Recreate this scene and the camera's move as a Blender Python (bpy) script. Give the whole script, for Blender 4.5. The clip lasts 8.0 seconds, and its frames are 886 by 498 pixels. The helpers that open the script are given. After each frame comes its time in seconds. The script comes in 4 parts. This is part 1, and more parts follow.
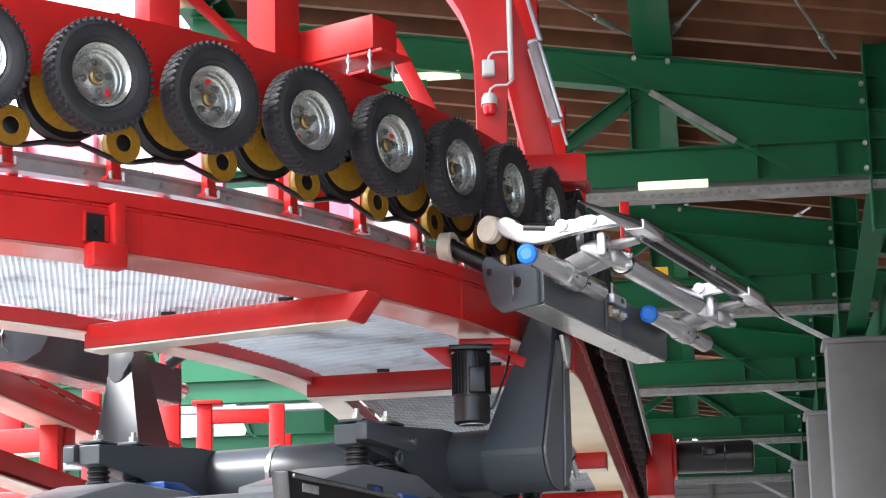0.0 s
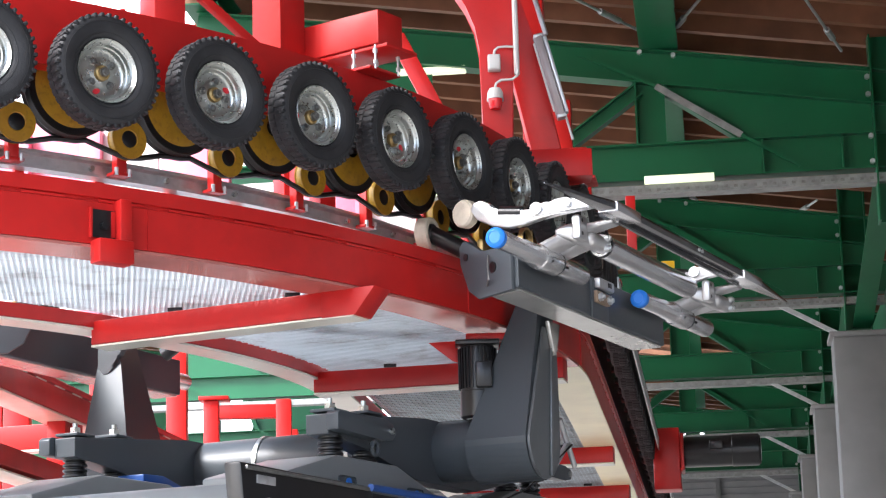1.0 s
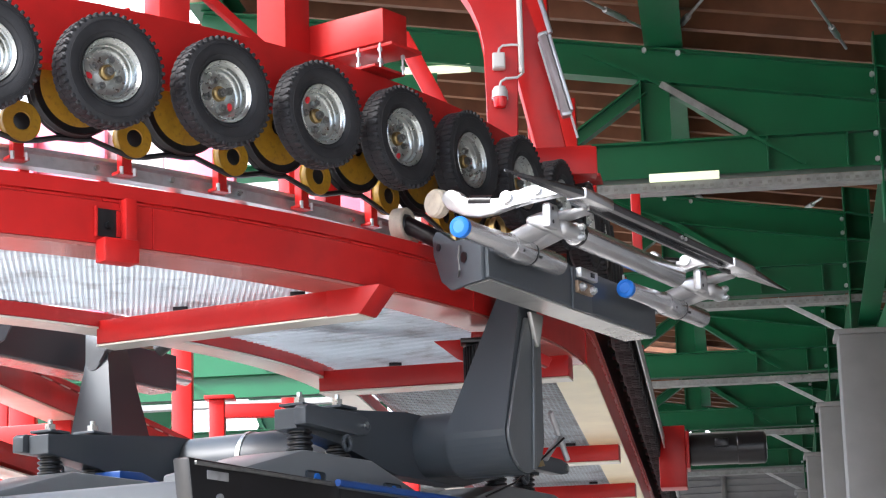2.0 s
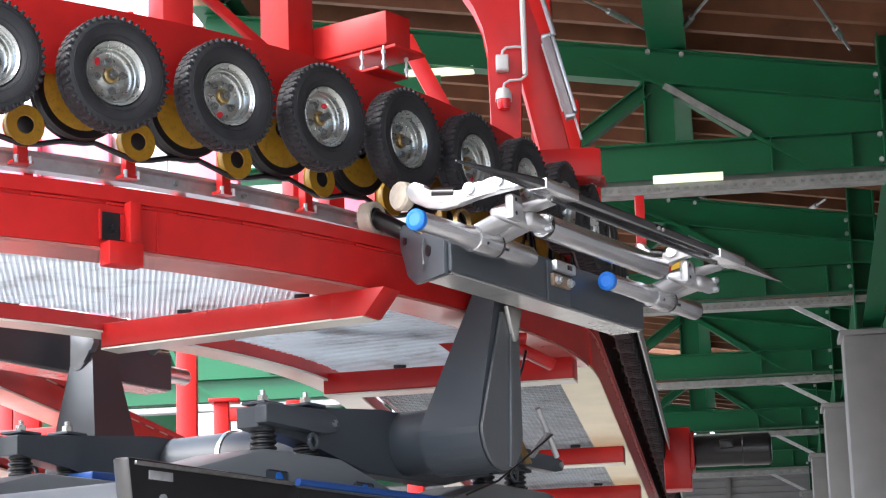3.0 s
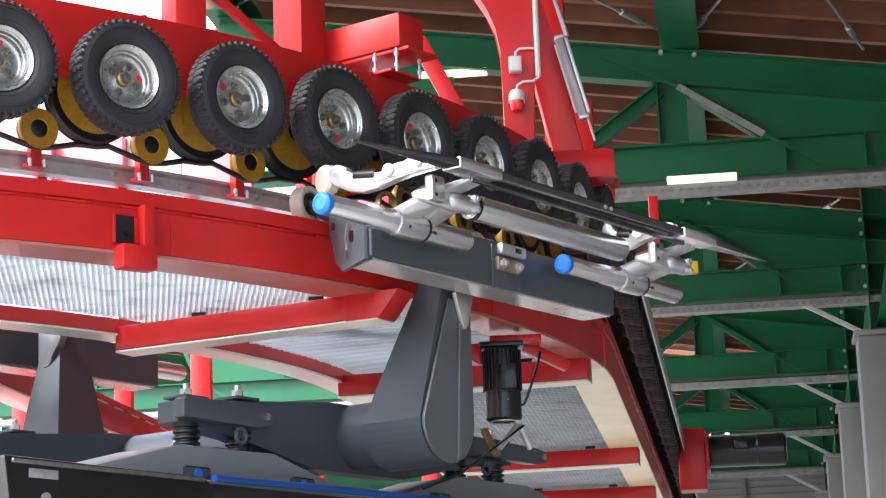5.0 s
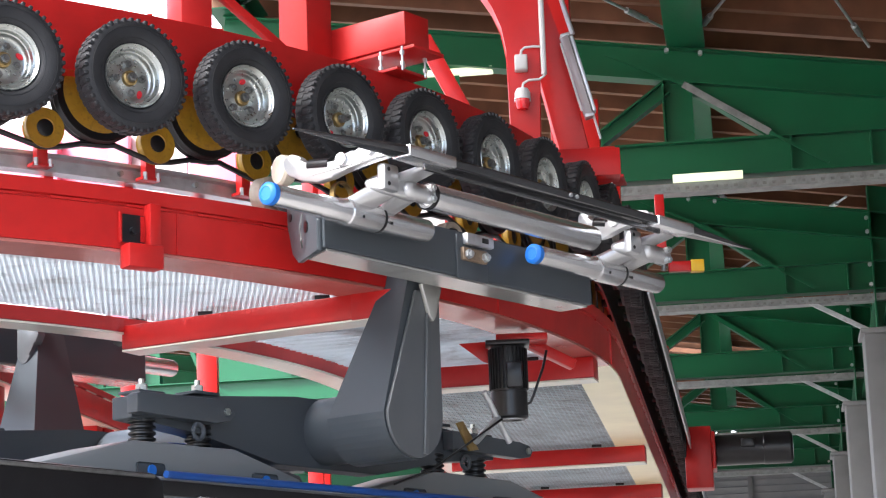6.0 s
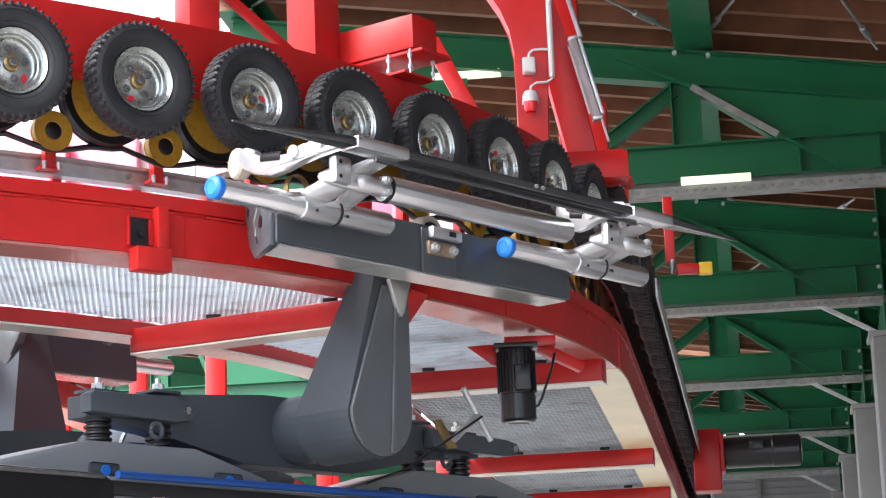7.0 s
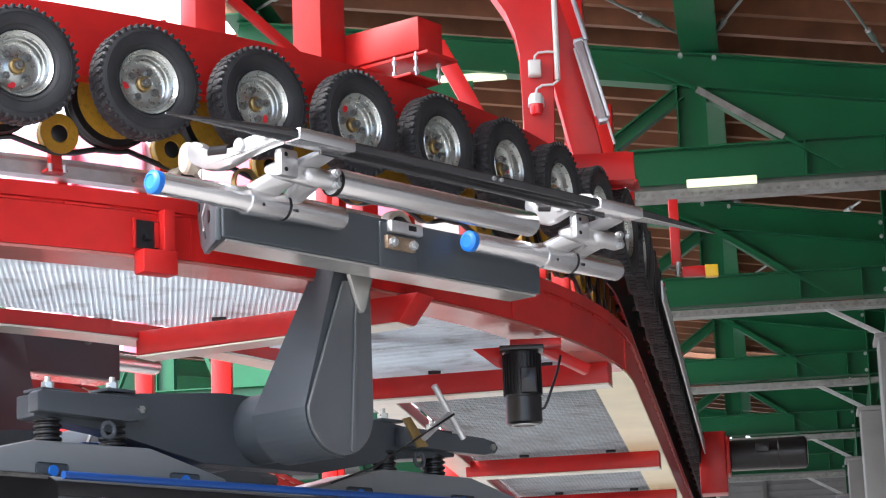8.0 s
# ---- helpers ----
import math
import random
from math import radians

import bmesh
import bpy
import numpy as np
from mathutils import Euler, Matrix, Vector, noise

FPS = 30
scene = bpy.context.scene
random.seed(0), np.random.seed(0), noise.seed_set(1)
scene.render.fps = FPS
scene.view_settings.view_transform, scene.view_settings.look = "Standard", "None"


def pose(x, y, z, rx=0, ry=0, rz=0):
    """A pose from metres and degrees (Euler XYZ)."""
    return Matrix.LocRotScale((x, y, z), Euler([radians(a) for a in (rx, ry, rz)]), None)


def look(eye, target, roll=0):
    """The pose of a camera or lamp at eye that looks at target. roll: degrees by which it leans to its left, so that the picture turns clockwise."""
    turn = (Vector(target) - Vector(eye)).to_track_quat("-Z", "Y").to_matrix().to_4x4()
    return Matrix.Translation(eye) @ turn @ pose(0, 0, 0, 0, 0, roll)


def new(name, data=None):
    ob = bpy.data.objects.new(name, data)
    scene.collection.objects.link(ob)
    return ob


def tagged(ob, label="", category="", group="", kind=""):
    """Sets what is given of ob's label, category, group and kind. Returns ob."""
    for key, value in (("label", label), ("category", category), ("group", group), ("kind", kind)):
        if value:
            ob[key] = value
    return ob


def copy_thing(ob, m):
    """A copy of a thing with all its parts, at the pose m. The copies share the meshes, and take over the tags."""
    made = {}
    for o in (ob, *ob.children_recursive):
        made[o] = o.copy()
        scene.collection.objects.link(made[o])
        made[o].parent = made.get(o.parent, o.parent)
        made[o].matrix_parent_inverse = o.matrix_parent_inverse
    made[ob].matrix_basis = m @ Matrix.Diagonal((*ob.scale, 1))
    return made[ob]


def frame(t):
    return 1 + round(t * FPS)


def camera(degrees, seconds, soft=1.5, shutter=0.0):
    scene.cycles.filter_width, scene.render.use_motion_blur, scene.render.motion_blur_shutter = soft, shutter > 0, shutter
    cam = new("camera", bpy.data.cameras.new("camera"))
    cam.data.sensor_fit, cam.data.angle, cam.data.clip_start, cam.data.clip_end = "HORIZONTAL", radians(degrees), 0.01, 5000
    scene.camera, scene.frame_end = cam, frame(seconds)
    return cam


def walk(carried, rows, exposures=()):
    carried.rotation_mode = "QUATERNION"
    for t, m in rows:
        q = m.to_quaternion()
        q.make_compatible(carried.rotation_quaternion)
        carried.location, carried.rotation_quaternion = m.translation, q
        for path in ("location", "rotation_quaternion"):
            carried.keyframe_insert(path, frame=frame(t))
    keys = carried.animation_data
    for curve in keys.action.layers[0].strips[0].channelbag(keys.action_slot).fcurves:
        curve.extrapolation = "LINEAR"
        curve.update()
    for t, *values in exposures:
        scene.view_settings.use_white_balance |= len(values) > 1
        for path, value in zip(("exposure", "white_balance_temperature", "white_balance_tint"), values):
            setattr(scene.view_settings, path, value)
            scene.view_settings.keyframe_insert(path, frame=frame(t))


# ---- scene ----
PATH = [(0, -0.541, 12.152, 1.397), (0.5, -0.443, 12.104, 1.447), (1, -0.377, 12.026, 1.597), (1.5, -0.289, 11.972, 1.652),
        (3, -0.141, 12.05, 1.857), (3.5, -0.065, 12.052, 2.017), (4, 0.039, 12.091, 2.086), (4.5, 0.128, 12.114, 2.044),
        (6, 0.37, 12.074, 2.098), (6.5, 0.453, 12.1, 2.119), (7, 0.575, 12.151, 2.109), (7.5, 0.656, 12.186, 2.128), (8, 0.722, 12.222, 2.105)]
cam = camera(22.035, 8.0, soft=1.2)
# heights count from the eye of the camera, which stands 1.7 m over the platform
walk(cam, [(t, pose(0, 0, 0, 0, 0, pan) @ pose(0, 0, 0, tilt) @ pose(0, 0, 0, 0, roll, 0) @ pose(0, 0, 0, 90)) for t, pan, tilt, roll in PATH],
     exposures=[(0, 2.15, 5950, 10), (8, 2.15, 5950, 10)])
FLOOR = -1.7

# ---- world and sun ----
world = bpy.data.worlds.new("sky")
scene.world = world
world.use_nodes = True
sky = world.node_tree.nodes.new("ShaderNodeTexSky")
sky.sky_type, sky.sun_disc = "NISHITA", False
sky.sun_elevation, sky.sun_rotation, sky.dust_density = radians(44.5), radians(-125), 4.0
sky.air_density, sky.ozone_density = 0.9, 1.0
world.node_tree.links.new(sky.outputs[0], world.node_tree.nodes["Background"].inputs[0])
world.node_tree.nodes["Background"].inputs[1].default_value = 0.14
sun_data = bpy.data.lights.new("sun", "SUN")
sun_data.energy, sun_data.angle, sun_data.color = 1.6, radians(16), (1.0, 0.97, 0.93)
sun = new("sun", sun_data)
sun.matrix_world = look((-20, -14, 24), (0, 0, 0))


# ---- materials ----
def material(name, colour, rough=0.5, metal=0.0, vary=0.12, scale=6.0, bump=0.0, bump_scale=60.0, dirt=0.0, dirt_colour=(0.05, 0.045, 0.04), coat=0.0, random_tone=0.0, gloss=0.5):
    """A surface with stains at one scale and grain at another."""
    m = bpy.data.materials.new(name)
    m.use_nodes = True
    n, l = m.node_tree.nodes, m.node_tree.links
    b = n["Principled BSDF"]
    b.inputs["Metallic"].default_value = metal
    b.inputs["Coat Weight"].default_value = coat
    b.inputs["Specular IOR Level"].default_value = gloss
    b.inputs["Coat Roughness"].default_value = 0.12
    co = n.new("ShaderNodeTexCoord")
    big, fine = n.new("ShaderNodeTexNoise"), n.new("ShaderNodeTexNoise")
    big.inputs["Scale"].default_value, big.inputs["Detail"].default_value = scale, 5
    fine.inputs["Scale"].default_value, fine.inputs["Detail"].default_value = bump_scale, 4
    for x in (big, fine):
        l.new(co.outputs["Object"], x.inputs["Vector"])
    ramp = n.new("ShaderNodeMapRange")
    ramp.inputs["From Min"].default_value, ramp.inputs["From Max"].default_value = 0.3, 0.7
    ramp.inputs["To Min"].default_value, ramp.inputs["To Max"].default_value = 1 - vary, 1 + vary
    l.new(big.outputs["Fac"], ramp.inputs["Value"])
    hsv = n.new("ShaderNodeHueSaturation")
    hsv.inputs["Color"].default_value = (*colour, 1)
    l.new(ramp.outputs[0], hsv.inputs["Value"])
    out = hsv.outputs["Color"]
    if random_tone:
        info, tone, h2 = n.new("ShaderNodeObjectInfo"), n.new("ShaderNodeMapRange"), n.new("ShaderNodeHueSaturation")
        tone.inputs["To Min"].default_value, tone.inputs["To Max"].default_value = 1 - random_tone, 1 + random_tone
        l.new(info.outputs["Random"], tone.inputs["Value"])
        l.new(tone.outputs[0], h2.inputs["Value"])
        l.new(out, h2.inputs["Color"])
        out = h2.outputs["Color"]
    if dirt:
        dn, dr, mix = n.new("ShaderNodeTexNoise"), n.new("ShaderNodeMapRange"), n.new("ShaderNodeMix")
        dn.inputs["Scale"].default_value, dn.inputs["Detail"].default_value, dn.inputs["Roughness"].default_value = scale * 2.3, 4, 0.55
        l.new(co.outputs["Object"], dn.inputs["Vector"])
        dr.inputs["From Min"].default_value, dr.inputs["From Max"].default_value, dr.inputs["To Max"].default_value = 0.52, 0.75, dirt
        l.new(dn.outputs["Fac"], dr.inputs["Value"])
        mix.data_type = "RGBA"
        l.new(dr.outputs[0], mix.inputs["Factor"])
        l.new(out, mix.inputs["A"])
        mix.inputs["B"].default_value = (*dirt_colour, 1)
        out = mix.outputs["Result"]
    l.new(out, b.inputs["Base Color"])
    rr = n.new("ShaderNodeMapRange")
    rr.inputs["To Min"].default_value, rr.inputs["To Max"].default_value = max(rough - 0.03, 0.03), min(rough + 0.03, 1)
    l.new(fine.outputs["Fac"], rr.inputs["Value"])
    l.new(rr.outputs[0], b.inputs["Roughness"])
    if bump:
        bp = n.new("ShaderNodeBump")
        bp.inputs["Strength"].default_value, bp.inputs["Distance"].default_value = bump, 0.004
        l.new(fine.outputs["Fac"], bp.inputs["Height"])
        l.new(bp.outputs[0], b.inputs["Normal"])
    return m


RED = material("red_paint", (0.48, 0.015, 0.013), 0.33, vary=0.13, scale=3.5, bump=0.05, bump_scale=25, dirt=0.25, dirt_colour=(0.25, 0.012, 0.01), gloss=0.35)
GREEN = material("green_paint", (0.006, 0.108, 0.04), 0.36, vary=0.12, scale=1.5, bump=0.05, bump_scale=20, dirt=0.15, dirt_colour=(0.02, 0.09, 0.05))
GREY = material("dark_grey_paint", (0.06, 0.07, 0.079), 0.34, vary=0.06, scale=2, bump=0.0, dirt=0.05, dirt_colour=(0.1, 0.09, 0.08), gloss=0.38)
LIGHT_GREY = material("roof_grey_paint", (0.19, 0.205, 0.21), 0.35, vary=0.05, scale=2, dirt=0.06, dirt_colour=(0.12, 0.11, 0.1))
RUBBER = material("tyre_rubber", (0.018, 0.0185, 0.02), 0.62, vary=0.25, scale=14, bump=0.25, bump_scale=160, dirt=0.2, dirt_colour=(0.045, 0.043, 0.042))
BLACK = material("black_paint", (0.009, 0.009, 0.01), 0.3, vary=0.2, scale=12, dirt=0.1, dirt_colour=(0.03, 0.03, 0.03))
ZINC = material("zinc_plated_steel", (0.5, 0.52, 0.49), 0.28, metal=0.88, vary=0.1, scale=20, bump=0.06, dirt=0.12, dirt_colour=(0.25, 0.22, 0.2))
STEEL = material("brushed_steel", (0.88, 0.885, 0.89), 0.25, metal=0.9, vary=0.03, scale=5)
CAST = material("cast_aluminium", (0.6, 0.605, 0.61), 0.36, metal=0.8, vary=0.07, scale=18, bump=0.2, bump_scale=130)
GALV = material("galvanised_steel", (0.6, 0.62, 0.63), 0.45, metal=0.8, vary=0.14, scale=14, bump=0.06, dirt=0.2, dirt_colour=(0.25, 0.24, 0.22))
GRATE = material("galvanised_grating", (0.6, 0.67, 0.71), 0.5, metal=0.0, vary=0.12, scale=2.5, dirt=0.6, dirt_colour=(0.12, 0.11, 0.1))
TRAY = material("cable_tray_steel", (0.3, 0.31, 0.3), 0.5, metal=0.6, vary=0.2, scale=8, dirt=0.3)
YELLOW = material("yellow_paint", (0.36, 0.205, 0.011), 0.42, vary=0.15, scale=20, bump=0.1, dirt=0.6, dirt_colour=(0.12, 0.08, 0.02))
YELLOW_CAP = material("yellow_plastic", (0.75, 0.46, 0.01), 0.4, vary=0.05)
BRASS = material("brass", (0.36, 0.25, 0.1), 0.4, metal=0.8, vary=0.15, scale=30, dirt=0.3)
MID_GREY = material("satin_grey_cover", (0.13, 0.14, 0.147), 0.3, metal=0.3, vary=0.08, scale=5)
# Bright ground mirrored in glossy red undersides, put into a pale colour.
PALE = material("pale_sheen_and_weld", (0.74, 0.71, 0.6), 0.3, metal=0.15, vary=0.1, scale=3, bump=0.0, dirt=0.12, dirt_colour=(0.45, 0.36, 0.28))
# The same mirrored sheen along the curve, put into a rosy colour.
ROSE = material("rose_sheen", (0.52, 0.18, 0.15), 0.22, metal=0.2, vary=0.15, scale=3, dirt=0.2, dirt_colour=(0.35, 0.08, 0.06))
CLEAR = material("dusty_clear_plastic", (0.34, 0.3, 0.3), 0.2, vary=0.1, scale=12)
# White of the overexposed background, put into a panel colour.
GLARE_WHITE = material("glare_white", (0.8, 0.76, 0.76), 0.5, vary=0.05, scale=0.8)
# Red steel washed pink by glare, put into the colour.
GLARE_PINK = material("glare_pink", (0.8, 0.22, 0.31), 0.5, vary=0.06, scale=0.8, bump=0.1, bump_scale=3)
# Bright reflection in dark glossy paint, put into a lighter grey.
GREY_SHEEN = material("grey_sheen", (0.5, 0.5, 0.47), 0.25, metal=0.5, vary=0.12, scale=3, dirt=0.2, dirt_colour=(0.1, 0.1, 0.1))
# Sheen below the straight, put into a cream colour.
IVORY = material("cream_sheen", (0.86, 0.79, 0.5), 0.3, vary=0.08, scale=3, dirt=0.12, dirt_colour=(0.5, 0.42, 0.25))
DARK_BLUE = material("dark_blue_paint_and_sheen", (0.01, 0.06, 0.25), 0.35, vary=0.05)
DARK_STEEL = material("dark_steel", (0.24, 0.24, 0.23), 0.35, metal=0.8, vary=0.2, scale=30)
BLADE = material("blade_steel", (0.16, 0.16, 0.165), 0.16, metal=0.85, vary=0.1, scale=4)
RUST = material("rust_stained_steel", (0.3, 0.22, 0.15), 0.5, metal=0.4, vary=0.3, scale=25, dirt=0.4)
BLUE = material("blue_plastic", (0.02, 0.17, 0.62), 0.45, vary=0.04)
RED_MARK = material("red_marking_paint", (0.65, 0.02, 0.03), 0.5)
CREAM = material("cream_polyurethane", (0.6, 0.53, 0.42), 0.5, vary=0.1, scale=20, dirt=0.3, dirt_colour=(0.25, 0.2, 0.14))
WOOD = material("roof_timber", (0.072, 0.022, 0.011), 0.6, vary=0.3, scale=3, bump=0.2, bump_scale=30, random_tone=0.25)
TIMBER = material("rafter_timber", (0.2, 0.085, 0.04), 0.6, vary=0.25, scale=3, bump=0.2, bump_scale=30)
CONCRETE = material("concrete", (0.3, 0.29, 0.275), 0.8, vary=0.15, scale=2, bump=0.3, bump_scale=60, dirt=0.4, dirt_colour=(0.2, 0.19, 0.18))
GRAVEL = material("gravel", (0.42, 0.4, 0.37), 0.9, vary=0.2, scale=0.6, bump=0.5, bump_scale=12)
GREY_COLUMN = material("grey_coated_column", (0.2, 0.2, 0.2), 0.55, vary=0.1, scale=2.5, bump=0.1, dirt=0.35, dirt_colour=(0.2, 0.2, 0.19))
WHITE = material("white_plastic", (0.55, 0.55, 0.53), 0.4, vary=0.04)
GLASS_DARK = material("dark_tinted_glass", (0.01, 0.012, 0.014), 0.06, vary=0.0)
LAMP_RED = material("red_lens", (0.6, 0.01, 0.015), 0.15, coat=0.5)


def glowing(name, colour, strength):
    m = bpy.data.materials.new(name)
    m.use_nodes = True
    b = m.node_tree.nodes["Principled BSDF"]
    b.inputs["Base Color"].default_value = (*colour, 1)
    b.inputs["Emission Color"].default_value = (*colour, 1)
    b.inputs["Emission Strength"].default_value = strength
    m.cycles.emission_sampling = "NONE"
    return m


STRIP_GLOW = glowing("strip_glow", (0.95, 1.0, 0.66), 0.165)
# Glow of the added white sky screen.
SKY_GLOW = glowing("white_sky_glow", (1.0, 0.975, 0.985), 0.27)


# ---- mesh helpers ----
def part(name, bm, mat, parent=None, label="", smooth=True, kind=""):
    me = bpy.data.meshes.new(name)
    bmesh.ops.recalc_face_normals(bm, faces=bm.faces)
    bm.to_mesh(me)
    bm.free()
    me.materials.append(mat)
    if smooth:
        me.shade_smooth()
        me.set_sharp_from_angle(angle=radians(32))
    ob = new(name, me)
    ob.parent = parent
    return tagged(ob, label, kind=kind)


def box(bm, size, at=(0, 0, 0), turn=None, bevel=0.0):
    """A block with its middle at the given place, or moved by the matrix turn."""
    m = Matrix.Translation(at) if turn is None else turn @ Matrix.Translation(at)
    got = bmesh.ops.create_cube(bm, size=1.0, matrix=m @ Matrix.Diagonal((*size, 1)))
    if bevel:
        edges = list({e for v in got["verts"] for e in v.link_edges})
        bmesh.ops.bevel(bm, geom=edges, offset=bevel, segments=2, affect="EDGES", profile=0.5)
    return bm


def rod(bm, a, b, r, r2=None, seg=20, caps=True):
    a, b = Vector(a), Vector(b)
    m = Matrix.Translation((a + b) / 2) @ (b - a).to_track_quat("Z", "Y").to_matrix().to_4x4()
    bmesh.ops.create_cone(bm, cap_ends=caps, segments=seg, radius1=r, radius2=r if r2 is None else r2, depth=(b - a).length, matrix=m)
    return bm


def lathe(bm, profile, seg=48, turn=None, closed=False):
    """Turns (radius, y) pairs about the y axis."""
    rings = []
    for r, y in profile:
        if r < 1e-6:
            rings.append([bm.verts.new((0, y, 0))])
        else:
            rings.append([bm.verts.new((r * math.cos(k * math.tau / seg), y, r * math.sin(k * math.tau / seg))) for k in range(seg)])
    pairs = list(zip(rings, rings[1:])) + ([(rings[-1], rings[0])] if closed else [])
    for a, b in pairs:
        for k in range(seg):
            j = (k + 1) % seg
            if len(a) == 1 and len(b) > 1:
                bm.faces.new((a[0], b[k], b[j]))
            elif len(b) == 1 and len(a) > 1:
                bm.faces.new((a[k], a[j], b[0]))
            elif len(a) > 1:
                bm.faces.new((a[k], a[j], b[j], b[k]))
    if turn is not None:
        bmesh.ops.transform(bm, matrix=turn, verts=[v for ring in rings for v in ring])
    return bm


def prism(bm, outline, a, b, axis="y", bevel=0.0):
    """A plate: the outline, in the two axes besides axis, from a to b."""
    def at(u, v, w):
        return {"x": (w, u, v), "y": (u, w, v), "z": (u, v, w)}[axis]
    lo = [bm.verts.new(at(u, v, a)) for u, v in outline]
    hi = [bm.verts.new(at(u, v, b)) for u, v in outline]
    faces = [bm.faces.new(lo), bm.faces.new(hi[::-1])]
    n = len(outline)
    for k in range(n):
        faces.append(bm.faces.new((lo[k], hi[k], hi[(k + 1) % n], lo[(k + 1) % n])))
    if bevel:
        bmesh.ops.bevel(bm, geom=list({e for f in faces for e in f.edges}), offset=bevel, segments=2, affect="EDGES", profile=0.5)
    return bm


def pipe(bm, points, r, seg=10):
    """A round bar through the points."""
    pts = [Vector(p) for p in points]
    rings = []
    for k, p in enumerate(pts):
        d = (pts[min(k + 1, len(pts) - 1)] - pts[max(k - 1, 0)]).normalized()
        q = d.to_track_quat("Z", "Y")
        rings.append([bm.verts.new(p + q @ Vector((r * math.cos(j * math.tau / seg), r * math.sin(j * math.tau / seg), 0))) for j in range(seg)])
    for a, b in zip(rings, rings[1:]):
        for j in range(seg):
            bm.faces.new((a[j], a[(j + 1) % seg], b[(j + 1) % seg], b[j]))
    bm.faces.new(rings[0][::-1])
    bm.faces.new(rings[-1])
    return bm


def beam_between(bm, a, b, w, h, bevel=0.006):
    """A box beam from a to b, h high and w wide."""
    a, b = Vector(a), Vector(b)
    d = b - a
    x = d.normalized()
    up = Vector((0, 0, 1)) if abs(x.z) < 0.95 else Vector((0, 1, 0))
    y = up.cross(x).normalized()
    z = x.cross(y)
    m = Matrix((x, y, z)).transposed().to_4x4()
    return box(bm, (d.length, w, h), turn=Matrix.Translation((a + b) / 2) @ m, bevel=bevel)


def blob(points):
    """A smooth cast lump: the hull of balls at (x, y, z, radius)."""
    bm = bmesh.new()
    for x, y, z, r in points:
        bmesh.ops.create_icosphere(bm, subdivisions=2, radius=r, matrix=Matrix.Translation((x, y, z)))
    got = bmesh.ops.convex_hull(bm, input=bm.verts)
    bmesh.ops.delete(bm, geom=list({g for g in got["geom_interior"] if isinstance(g, bmesh.types.BMVert)}), context="VERTS")
    return bm


def thing(name, m=None, **tags):
    ob = new(name)
    ob.empty_display_size = 0.1
    if m is not None:
        ob.matrix_basis = m
    return tagged(ob, **tags)


# ---- the curved track: an arc that runs out into a straight ----
CX, CY, R0 = -4.322, 11.859, 5.241
PE = radians(82.9)
WHEEL_Z = 2.317


def track(s, r):
    """Place and turn at the length s along the wheels' line (s = R0 * angle), at the radius r."""
    p = min(s / R0, PE)
    run = max(s - R0 * PE, 0)
    return CX + r * math.sin(p) + run * math.cos(p), CY - r * math.cos(p) + run * math.sin(p), p


def track_pose(s, r, z):
    x, y, p = track(s, r)
    return Matrix.Translation((x, y, z)) @ Matrix.Rotation(p, 4, "Z")


def sweep(bm, section, s0, s1, step=0.12):
    """Draws the closed section of (radius, height) pairs along the track."""
    stops = [s0]
    end = R0 * PE
    while stops[-1] < min(s1, end) - 1e-6:
        stops.append(min(stops[-1] + step, min(s1, end)))
    if s1 > end:
        stops.append(s1)
    rings = []
    for s in stops:
        rings.append([bm.verts.new((*track(s, r)[:2], z)) for r, z in section])
    n = len(section)
    for a, b in zip(rings, rings[1:]):
        for k in range(n):
            bm.faces.new((a[k], a[(k + 1) % n], b[(k + 1) % n], b[k]))
    bm.faces.new(rings[0][::-1])
    bm.faces.new(rings[-1])
    return bm


def rect(r0, r1, z0, z1):
    return [(r0, z0), (r1, z0), (r1, z1), (r0, z1)]


# ---- the hall: its long axis runs with the straight of the track ----
HALL = Matrix.Rotation(radians(-7.1), 4, "Z")
BAY, FIRST = 5.97, 19.9
EAVES, CHORD = 4.3, 4.78


def hall_box(name, size, at, mat, bevel=0.0, kind="structure", label="", parent=None, category=""):
    ob = part(name, box(bmesh.new(), size, at, bevel=bevel), mat, parent, label, kind=kind)
    if parent is None:
        ob.matrix_basis = HALL
    if category:
        tagged(ob, category=category)
    return ob


hall_box("ground", (1600, 1600, 0.2), (0, 500, FLOOR - 0.45), GRAVEL, label="pale gravel ground outside the station", category="ground")
hall_box("floor", (36, 70, 0.3), (-8, 18, FLOOR - 0.15), CONCRETE, label="grey concrete platform floor of the station", category="floor")


